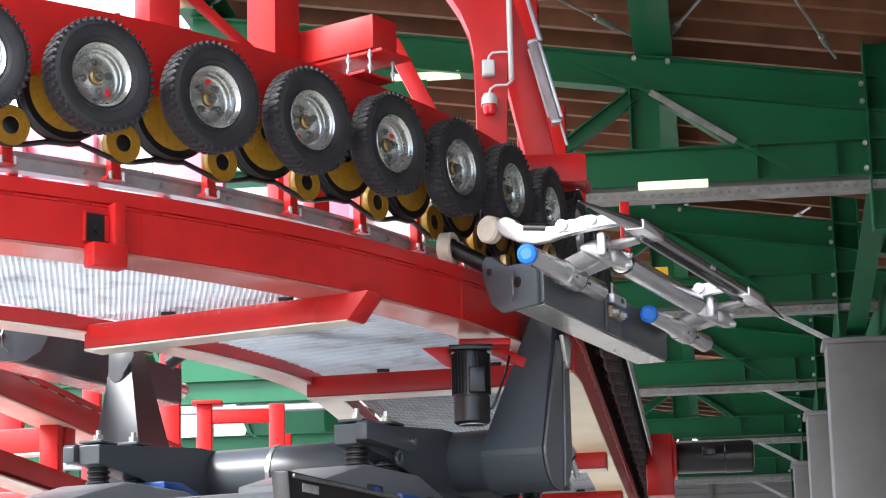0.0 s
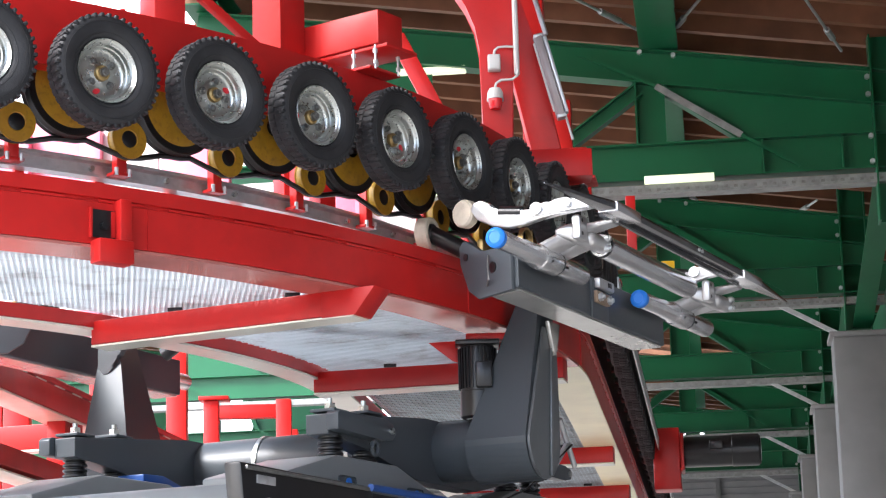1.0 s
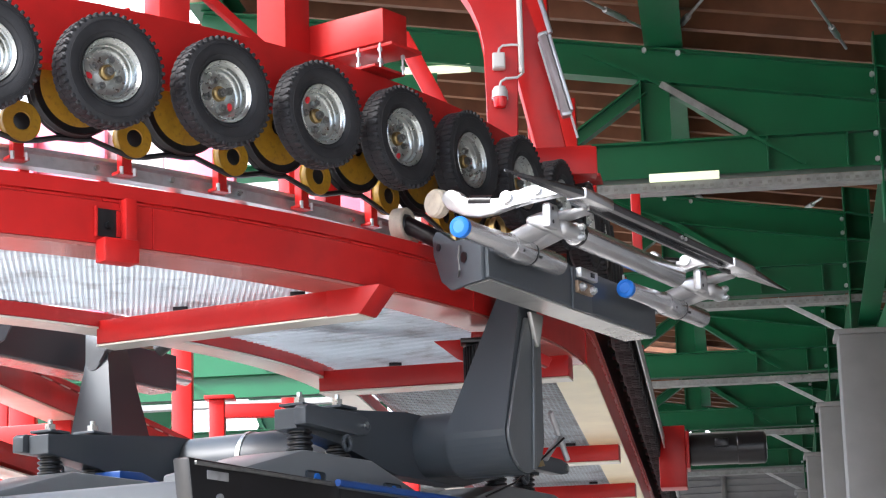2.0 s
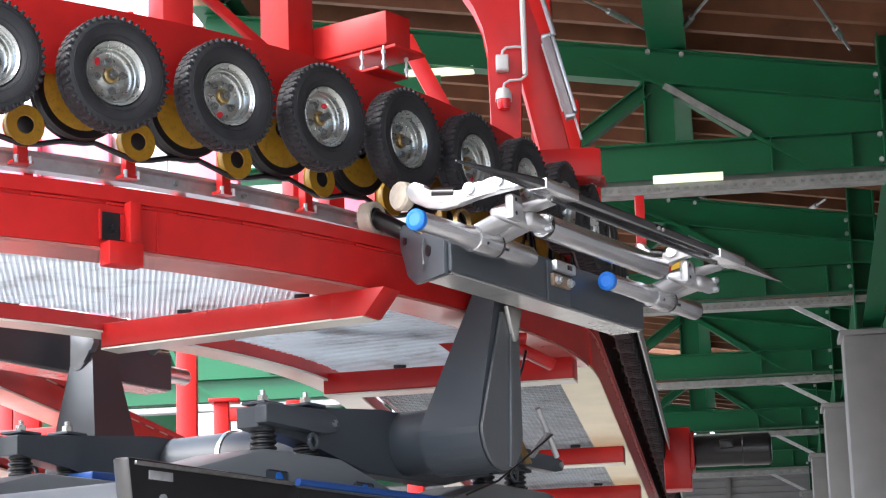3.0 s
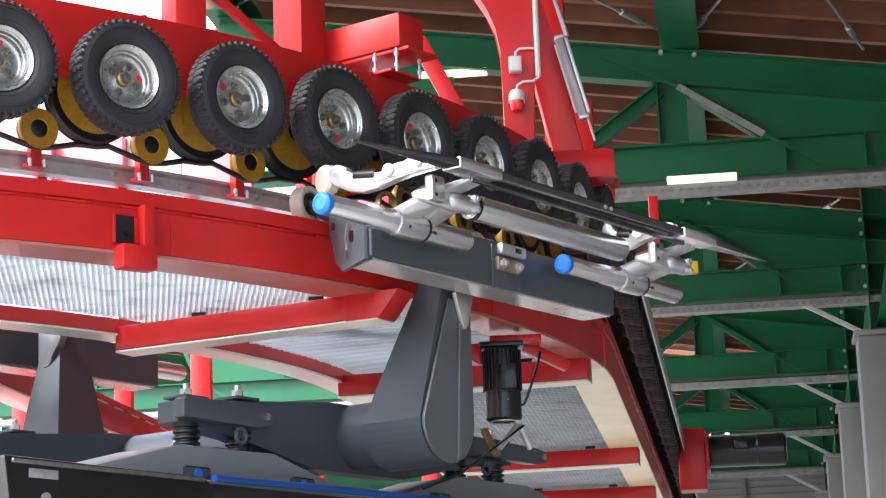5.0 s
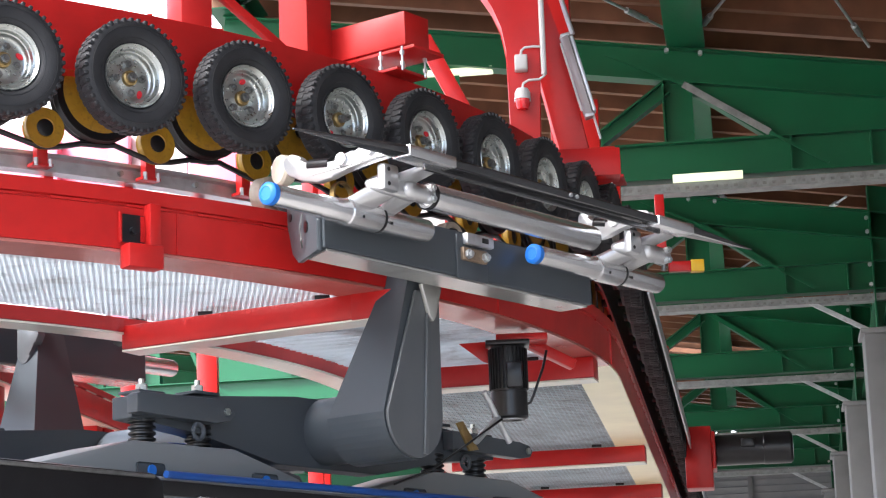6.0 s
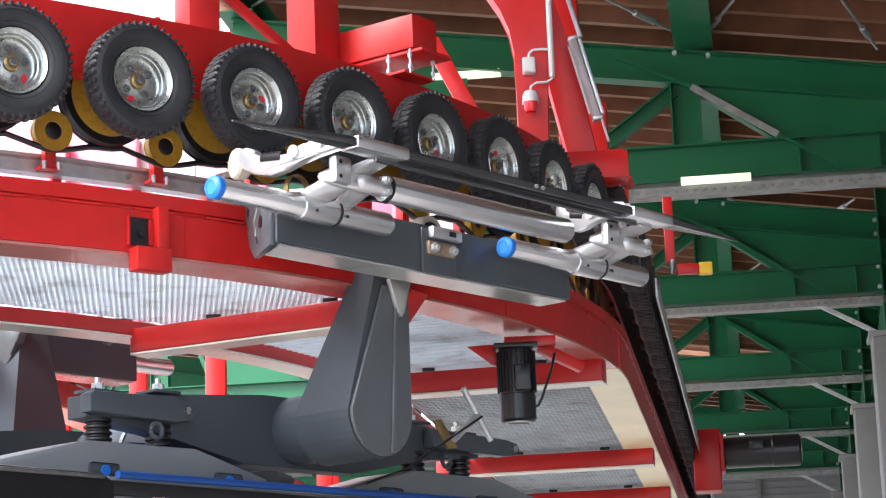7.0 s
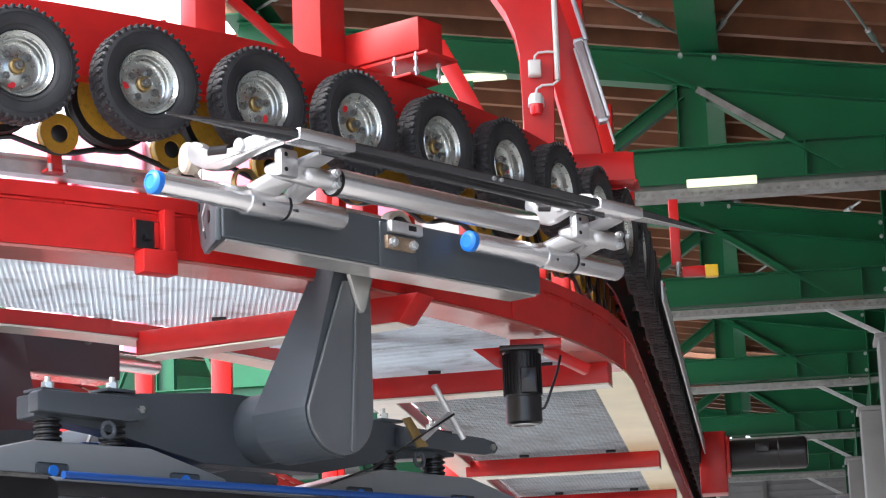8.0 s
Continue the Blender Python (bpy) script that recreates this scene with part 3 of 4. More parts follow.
# ---- walkway under the conveyor: grating between the track beam and an inner beam ----
def walkway():
    t = thing("walkway", label="galvanised grating walkway on red cross beams", category="walkway")
    inner = 3.96
    straight = R0 * PE

    def panel(bars, s0, s1, turn, fine, wide, deep, thick=0.0035):
        """Bearing bars one way and thin rods the other, cut to the curved panel."""
        m = Matrix.Rotation(radians(turn), 4, "Z")
        ends = [Vector((*track(s, r)[:2], 0)) for s in (s0, (s0 + s1) / 2, s1) for r in (inner, 4.97)]
        loc = [m.inverted() @ e for e in ends]
        lo = [min(v[k] for v in loc) - 0.3 for k in (0, 1)]
        hi = [max(v[k] for v in loc) + 0.3 for k in (0, 1)]

        def inside(p):
            x, y = p.x - CX, p.y - CY
            if s1 <= straight + 0.1:
                r, s = math.hypot(x, y), R0 * math.atan2(x, -y)
            else:
                r = x * math.sin(PE) - y * math.cos(PE)
                s = straight + x * math.cos(PE) + y * math.sin(PE)
            return inner < r < 4.97 and s0 < s < s1

        for axis, pitch, w, h, z in ((1, fine, thick, deep, 1.746 - deep / 2), (0, wide, 0.005, 0.004, 1.744 - deep)):
            u = lo[1 - axis]
            while u < hi[1 - axis]:
                v, start = lo[axis], None
                while v < hi[axis] + 0.05:
                    p = m @ (Vector((u, v, 0)) if axis else Vector((v, u, 0)))
                    ok = inside(p) and v < hi[axis]
                    if ok and start is None:
                        start = p
                    if not ok and start is not None:
                        if (p - start).length > 0.03:
                            beam_between(bars, (start.x, start.y, z), (p.x, p.y, z), w, h, 0)
                        start = None
                    v += 0.02
                u += pitch

    bars = bmesh.new()
    panel(bars, SA, R0 * radians(30.6), 8, 0.024, 0.018, 0.01, 0.0026)
    panel(bars, R0 * radians(30.6), R0 * radians(52.2), 8, 0.022, 0.017, 0.01, 0.0026)
    panel(bars, R0 * radians(52.2), straight, 24, 0.024, 0.034, 0.02, 0.006)
    part("grating", bars, GRATE, t, smooth=False, kind="stuff")
    bars = bmesh.new()
    panel(bars, straight, straight + 5.5, -7, 0.026, 0.06, 0.012)
    part("grating", bars, GRATE, t, "dull grey grating", smooth=False, kind="stuff")
    # Sheet added over the straight's grating for the shaded roof behind it.
    part("dark_backing", sweep(bmesh.new(), rect(inner, 4.97, 1.756, 1.76), straight, SB), TRAY, t, "grey sheet added to darken the grating", smooth=False)
    part("inner_beam", sweep(bmesh.new(), rect(inner - 0.14, inner, 1.672, 1.73), SA, SB), RED, t)
    part("sheen_plate", sweep(bmesh.new(), rect(inner - 0.138, inner - 0.002, 1.661, 1.67), SA, SB), PALE, t, "pale plate for the sheen under the beam")
    ends = [(R0 * radians(a), R0 * radians(c)) for a, c in ((8, 5), (30.6, 27.6), (52.2, 48.8), (74.6, 73.8))]
    ends += [(R0 * PE + 2.75 + 2.3 * k, R0 * PE + 2.8 + 2.3 * k) for k in range(5)]
    for s1, s0 in ends:
        bend = s1 < R0 * radians(60)
        (x0, y0, p), (x1, y1, _) = track(s0, inner - 0.03), track(s1, 5.13)
        d = Vector((x1 - x0, y1 - y0, 0)).normalized()
        part("cross_beam", beam_between(bmesh.new(), (x0, y0, 1.649), Vector((x1, y1, 1.649)), 0.13, 0.098, 0.005), RED, t)
        part("sheen_plate", beam_between(bmesh.new(), (x0, y0, 1.594), Vector((x1, y1, 1.594)), 0.126, 0.008, 0), PALE, t, "pale plate for the sheen under the beam")
        q = Vector((x1, y1, 1.65)) - d * 0.05
        if bend:
            g = prism(bmesh.new(), [(-0.09, 1.7), (0.15, 1.7), (0.06, 1.595), (-0.09, 1.595)], -0.068, 0.068, "y", 0.004)
            bmesh.ops.transform(g, matrix=Matrix.Translation((q.x, q.y, 0)) @ Matrix((d, Vector((-d.y, d.x, 0)), (0, 0, 1))).transposed().to_4x4(), verts=g.verts)
            part("gusset", g, RED, t)
        for f in (0.3, 0.75):
            c = Vector((x0, y0, 0)).lerp(Vector((x1, y1, 0)), f)
            part("clip", box(bmesh.new(), (0.06, 0.03, 0.016), (c.x, c.y, 1.716), bevel=0.003), BLACK, t)


walkway()


# ---- red steel frame over the conveyor ----
def radial_arm(s, post=True, name="support_arm"):
    """A box arm out over the conveyor, bolted down to its beam."""
    t = thing(name, track_pose(s, 5.0, 0), label="red box section support arm bolted to the conveyor beam", category="support", group="support arms")
    part("box_arm", box(bmesh.new(), (0.161, 0.66, 0.142), (0, 0.135, 2.781), bevel=0.005), RED, t)
    part("base_plate", box(bmesh.new(), (0.2, 0.42, 0.014), (0.03, -0.02, 2.7), bevel=0.002), RED, t)
    if post:
        part("post", box(bmesh.new(), (0.157, 0.15, 1.9), (-0.162, 0.255, 3.6), bevel=0.005), RED, t)
    for x in (-0.07, 0.08):
        for y in (-0.17, -0.06):
            b = bmesh.new()
            rod(b, (x, y, 2.61), (x, y, 2.715), 0.005, seg=8)
            rod(b, (x, y, 2.63), (x, y, 2.645), 0.01, seg=6)
            rod(b, (x, y, 2.675), (x, y, 2.69), 0.01, seg=6)
            part("bolt", b, GALV, t)
    part("lug_plate", box(bmesh.new(), (0.2, 0.1, 0.012), (0.02, -0.1, 2.622), bevel=0.002), RED, t)
    g = prism(bmesh.new(), [(-0.02, 2.62), (0.2, 2.62), (0.12, 2.69), (0.02, 2.7)], 0.15, 0.165, "y")
    part("web_plate", g, RED, t)


for a in (10.0, 53.8, 81.6):
    radial_arm(R0 * radians(a), a < 60)
for k in range(3):
    radial_arm(R0 * PE + 2.6 + 2.6 * k)


def upright(x, y, z0, z1, w, d, turn):
    t = thing("frame_post", pose(x, y, z0, 0, 0, turn), label="red box section post of the conveyor frame", category="post", group="frame posts")
    part("tube", box(bmesh.new(), (w, d, z1 - z0), (0, 0, (z1 - z0) / 2), bevel=0.006), RED, t)
    part("foot_plate", box(bmesh.new(), (w + 0.06, d + 0.06, 0.014), (0, 0, 0.009), bevel=0.002), RED, t)
    return t


upright(-0.6, 9.6, 1.76, 2.5, 0.1, 0.1, 33)
upright(-0.46, 9.75, 1.76, 2.5, 0.08, 0.1, 33)
upright(-0.98, 8.22, 2.615, 3.9, 0.13, 0.13, 33)

tagged(part("raking_brace", beam_between(bmesh.new(), (-0.12, 9.9, 3.1), (0.13, 9.9, 2.59), 0.03, 0.075, 0.004), RED, label="dark red raking brace behind the support arm"), category="brace")
tagged(part("diagonal_brace", beam_between(bmesh.new(), (-0.88, 8.25, 2.8), (-0.62, 8.47, 2.6), 0.03, 0.035, 0.003), RED, label="thin red diagonal brace beside the frame post"), category="brace")
for x, y in ((-1.25, 8.3), (-1.15, 8.36)):
    peg = thing("rail_post", Matrix.Translation((x, y, 2.615)), label="short red handrail post on the conveyor beam", category="post", group="rail posts")
    part("tube", rod(bmesh.new(), (0, 0, 0), (0, 0, 0.14), 0.012, seg=12), RED, peg)
tagged(part("hand_rail", rod(bmesh.new(), (-1.6, 8.0, 2.72), (-1.0, 8.5, 2.72), 0.01, seg=12), RED, label="thin red handrail behind the frame post"), category="rail")


def portal():
    """The arched column and the raking leg beside it, with their electrical fittings."""
    t = thing("portal_frame", label="red arched steel portal column with a raking leg", category="frame")
    out = [(0.262, 2.6), (0.4, 2.6), (0.42, 3.33), (0.44, 4.2), (-0.6, 4.2), (-0.6, 3.95), (-0.25, 3.84), (0.0, 3.6), (0.12, 3.4), (0.2, 3.27), (0.245, 3.17), (0.264, 3.06)]
    part("arched_column", prism(bmesh.new(), out, 10.0, 10.14, "y", 0.006), RED, t)
    part("raking_leg", prism(bmesh.new(), [(0.505, 2.6), (0.645, 2.6), (0.53, 3.182), (0.465, 3.395), (0.35, 3.9), (0.22, 3.9)], 10.3, 10.42, "y", 0.006), RED, t)
    part("sill", box(bmesh.new(), (0.87, 0.16, 0.13), (0.333, 10.28, 2.568), bevel=0.005), RED, t)


portal()


def fittings():
    tagged(part("conduit", pipe(bmesh.new(), [(0.425, 9.98, 3.5), (0.425, 9.98, 2.93)], 0.013), WHITE, label="pale conduit pipe on the red portal column"), category="pipe")
    j = thing("junction_box", Matrix.Translation((0.322, 9.975, 2.985)), label="small white junction box on the red portal column", category="box")
    part("case", box(bmesh.new(), (0.058, 0.05, 0.075), bevel=0.006), WHITE, j)
    part("lid", box(bmesh.new(), (0.05, 0.006, 0.066), (0, -0.0285, 0), bevel=0.002), WHITE, j)
    part("cable", pipe(bmesh.new(), [(0.0, 0, 0.037), (0.004, 0, 0.06), (0.02, 0, 0.075), (0.06, 0, 0.078), (0.1, 0, 0.075)], 0.006, 8), WHITE, j)
    b = thing("beacon_lamp", Matrix.Translation((0.322, 9.96, 2.81)), label="red warning beacon with a white base on the portal", category="lamp")
    part("lens", lathe(bmesh.new(), [(0.0, -0.05), (0.024, -0.046), (0.031, -0.03), (0.032, 0.0), (0.0, 0.0)], 24, Matrix.Rotation(radians(90), 4, "X")), LAMP_RED, b, "red plastic lens")
    part("base", lathe(bmesh.new(), [(0.0, 0.0), (0.036, 0.0), (0.036, 0.03), (0.026, 0.05), (0.0, 0.055)], 24, Matrix.Rotation(radians(90), 4, "X")), WHITE, b)
    part("guard", box(bmesh.new(), (0.075, 0.02, 0.02), (0, 0.02, 0.005), bevel=0.003), GALV, b)
    part("cable", pipe(bmesh.new(), [(0.0, 0, 0.05), (0.006, 0, 0.075), (0.03, 0, 0.09), (0.08, 0, 0.092), (0.104, 0, 0.11), (0.104, 0.01, 0.14)], 0.006, 8), WHITE, b)
    f = thing("light_fitting", look((0.605, 10.2, 2.985), (0.655, 10.2, 2.785)), label="clear tubular light fitting on the raking leg", category="lamp")
    part("housing", prism(bmesh.new(), [(-0.03, 0.0), (0.03, 0.0), (0.03, 0.018), (-0.03, 0.018)], -0.19, 0.19, "z", 0.005), GALV, f)
    part("diffuser", prism(bmesh.new(), [(-0.034, -0.002), (0.034, -0.002), (0.03, -0.034), (0.016, -0.044), (-0.016, -0.044), (-0.03, -0.034)], -0.2, 0.2, "z", 0.008), CLEAR, f, "dusty clear plastic cover")
    part("tube", rod(bmesh.new(), (0.012, -0.046, -0.17), (0.012, -0.046, 0.17), 0.006, seg=10), WHITE, f, "pale lamp tube")
    for z in (-0.2, 0.2):
        part("end_cap", box(bmesh.new(), (0.062, 0.046, 0.02), (0, -0.018, z), bevel=0.006), GALV, f)
    part("bracket", pipe(bmesh.new(), [(0, 0.02, 0.2), (-0.01, 0.02, 0.32), (-0.03, 0.02, 0.6)], 0.012), GALV, f)
    part("cable", pipe(bmesh.new(), [(0, 0, -0.2), (0.0, 0.0, -0.32)], 0.006), WHITE, f)


fittings()


def hanging_switch():
    t = thing("limit_switch", Matrix.Translation((1.1, 12.0, 2.45)), label="red limit switch with a yellow end on a hanger", category="switch")
    part("hanger", box(bmesh.new(), (0.05, 0.04, 0.36), (0, 0, 0.19), bevel=0.003), RED, t)
    part("body", box(bmesh.new(), (0.12, 0.05, 0.055), (0.09, 0, -0.03), bevel=0.004), RED, t)
    part("yellow_end", box(bmesh.new(), (0.07, 0.06, 0.065), (0.185, 0, -0.03), bevel=0.004), YELLOW_CAP, t)
    part("clamp", rod(bmesh.new(), (0, -0.03, -0.055), (0.01, -0.03, 0.02), 0.013, seg=10), DARK_STEEL, t)


hanging_switch()


def motor(name, m, r, L, label, fins=True):
    """A finned electric motor that hangs along its own z axis."""
    t = thing(name, m, label=label, category="motor")
    part("casing", lathe(bmesh.new(), [(0.0, 0.0), (r * 0.93, 0.0), (r * 0.97, -0.02), (r * 0.97, -L * 0.62), (r, -L * 0.63), (r, -L * 0.97), (r * 0.85, -L), (0.0, -L)], 40, Matrix.Rotation(radians(90), 4, "X")), BLACK, t)
    if fins:
        for k in range(30):
            a = math.tau * k / 30
            part("fin", box(bmesh.new(), (0.012, 0.004, L * 0.56), (r * 1.0, 0, -L * 0.31), Matrix.Rotation(a, 4, "Z")), BLACK, t)
    part("flange", box(bmesh.new(), (r * 2.4, r * 2.2, 0.02), (0, 0, 0.012), bevel=0.004), BLACK, t)
    part("terminal_box", box(bmesh.new(), (0.07, 0.05, 0.11), (r * 0.3, -r * 1.02, -L * 0.42), bevel=0.008), BLACK, t)
    part("fan_cover_ring", lathe(bmesh.new(), [(r * 0.6, -L - 0.004), (r * 0.72, -L - 0.004), (r * 0.72, -L + 0.01)], 30, Matrix.Rotation(radians(90), 4, "X")), GALV, t)
    return t


motor("electric_motor", Matrix.Translation((0.197, 9.6, 1.612)), 0.078, 0.31, "black finned electric motor hanging below the walkway")
tagged(part("motor_bracket", box(bmesh.new(), (0.22, 0.16, 0.03), (0.26, 9.66, 1.655), bevel=0.005), RED, label="red bracket plate over the hanging motor"), category="bracket")
tagged(part("motor_beam", beam_between(bmesh.new(), (0.26, 9.72, 1.665), (0.486, 9.78, 1.555), 0.05, 0.045, 0.004), RED, label="short red beam beside the hanging motor"), category="bracket")
tagged(part("motor_cheek", prism(bmesh.new(), [(-0.01, 1.64), (0.115, 1.645), (0.115, 1.55), (0.09, 1.56)], 9.62, 9.632, "y", 0.002), RED, label="red cheek plate of the motor bracket"), category="bracket")
tagged(part("motor_cable", pipe(bmesh.new(), [(0.26, 9.58, 1.36), (0.285, 9.58, 1.37), (0.3, 9.58, 1.4), (0.345, 9.6, 1.52), (0.365, 9.64, 1.6)], 0.006, 8), BLACK, label="thin black cable of the hanging motor"), category="cable")
motor("gear_motor", HALL @ Matrix.Translation((-0.26, 18.6, 2.19)) @ pose(0, 0, 0, 0, -90, 0), 0.13, 0.62, "large black motor lying on a red gearbox", False)
gear = thing("gearbox", HALL @ Matrix.Translation((-0.4, 18.6, 2.13)), label="red gearbox beside the track", category="gearbox")
part("case", box(bmesh.new(), (0.22, 0.3, 0.5), bevel=0.012), RED, gear)
part("flange", box(bmesh.new(), (0.03, 0.34, 0.3), (0.125, 0, 0.05), bevel=0.006), RED, gear)


# ---- inner loop of the track, out in the light ----
def inner_loop():
    t = thing("inner_track", label="red inner track beam on its lower chord", category="beam")
    d = Vector((0.1454, 0.9894, 0))
    side = Vector((0.9894, -0.1454, 0))
    p = Vector((-2.045, 10.75, 0))

    def run(name, u0, u1, off, z0, z1, w, mat, label=""):
        a, c = p + d * u0 + side * (off - w / 2), p + d * u1 + side * (off - w / 2)
        return part(name, beam_between(bmesh.new(), (a.x, a.y, (z0 + z1) / 2), (c.x, c.y, (z0 + z1) / 2), w, z1 - z0, 0.004), mat, t, label)

    run("track_beam", -4, 9, 0.0, 1.672, 1.796, 0.2, RED)
    run("top_flange", -4, 9, 0.006, 1.803, 1.835, 0.21, RED)
    run("sheen_plate", -4, 9, -0.005, 1.658, 1.67, 0.18, PALE, "pale plate for the sheen under the beam")
    run("lower_chord", -4, 9, 0.0, 1.305, 1.405, 0.18, RED)
    run("sheen_plate", -4, 9, -0.005, 1.277, 1.288, 0.16, PALE, "pale plate for the sheen under the beam")
    for k in range(24):
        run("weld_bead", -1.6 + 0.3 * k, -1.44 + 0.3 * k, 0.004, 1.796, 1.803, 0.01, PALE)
    for k in range(9):
        run("strut", -3.4 + 1.5 * k, -3.3 + 1.5 * k, -0.04, 1.405, 1.66, 0.1, RED)
    for u, z in ((1.26, 1.6), (3.6, 1.55)):
        a, c = p + d * u - side * 0.02, p + d * (u + 0.35) - side * 2.4
        part("tie_beam", beam_between(bmesh.new(), (a.x, a.y, z), (c.x, c.y, z), 0.12, 0.13), RED, t)
        part("sheen_plate", beam_between(bmesh.new(), (a.x, a.y, z - 0.072), (c.x, c.y, z - 0.072), 0.11, 0.01, 0), PALE, t, "pale plate for the sheen under the beam")


inner_loop()
for x, w in ((-2.9, 0.18), (-2.33, 0.12), (-1.785, 0.14), (-1.0, 0.12)):
    upright(x, 15.8, FLOOR, 2.74 if x < -1.2 else 2.1, w, 0.14, 0)
table = thing("sensor_frame", Matrix.Translation((-1.467, 15.0, FLOOR)), label="red steel trestle with a capped post and cross rail", category="frame")
part("post", box(bmesh.new(), (0.1, 0.1, 2.2 - FLOOR), (0, 0, (2.2 - FLOOR) / 2), bevel=0.005), RED, table)
part("cap_plate", box(bmesh.new(), (0.2, 0.16, 0.025), (0.02, 0, 2.215 - FLOOR), bevel=0.004), RED, table)
part("end_post", box(bmesh.new(), (0.1, 0.1, 2.2 - FLOOR), (0.48, 0, (2.2 - FLOOR) / 2), bevel=0.005), RED, table)
part("cross_rail", box(bmesh.new(), (0.38, 0.08, 0.09), (0.24, 0, 2.125 - FLOOR), bevel=0.004), RED, table)


# Added panels in glare colours where red steel is washed out by sun.
far = thing("far_conveyor", HALL, label="pink and white panels for a far red conveyor washed out by sun", category="conveyor")
for k in range(7):
    top = 4.75 if k < 4 else 4.12
    part("glare_panel", box(bmesh.new(), (0.5, 0.05, top - 3.64), (-5.4 + 0.52 * k, 16.5, (top + 3.64) / 2), bevel=0.01), (GLARE_PINK, GLARE_PINK, GLARE_WHITE, GLARE_PINK, GLARE_WHITE, GLARE_PINK, GLARE_WHITE)[k], far)
    part("glare_skirt", box(bmesh.new(), (0.51, 0.04, 0.68), (-5.4 + 0.52 * k, 16.5, 3.29), bevel=0.006), GLARE_WHITE, far)
for k in (0, 6):
    part("leg", box(bmesh.new(), (0.12, 0.12, 3.1 - FLOOR), (-5.4 + 0.52 * k, 16.6, (3.1 + FLOOR) / 2), bevel=0.006), RED, far)
for k, w in ((0.5, 0.08), (1.5, 0.16), (3.5, 0.08), (5.5, 0.08)):
    part("post", box(bmesh.new(), (w, 0.1, 4.6 - 2.9), (-5.4 + 0.52 * k, 16.42, (4.6 + 2.9) / 2), bevel=0.006), GLARE_PINK, far)



def sky_screen():
    """A glowing white screen, added far beyond the open side as overexposed sky."""
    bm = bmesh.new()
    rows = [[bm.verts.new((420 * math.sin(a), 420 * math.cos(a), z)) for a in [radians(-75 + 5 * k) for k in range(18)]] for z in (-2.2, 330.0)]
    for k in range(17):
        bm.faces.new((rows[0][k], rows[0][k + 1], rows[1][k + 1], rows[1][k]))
    tagged(part("backdrop", bm, SKY_GLOW, label="glowing white screen for the sky beyond the open hall", kind="structure"), category="sky")


sky_screen()


# ---- the cable car: two grips, two hangers and the cabin ----
CAR = [(0, 1.291, 10.135, 1.169), (0.5, 1.235, 10.012, 1.147), (1, 1.174, 9.878, 1.127), (1.5, 1.114, 9.764, 1.108), (3, 0.906, 9.412, 1.04),
       (3.5, 0.833, 9.294, 1.021), (4, 0.757, 9.189, 0.999), (4.5, 0.676, 9.073, 0.977), (6, 0.414, 8.753, 0.919), (6.5, 0.33, 8.646, 0.901),
       (7, 0.238, 8.536, 0.878), (7.5, 0.149, 8.446, 0.861), (8, 0.05, 8.339, 0.844)]


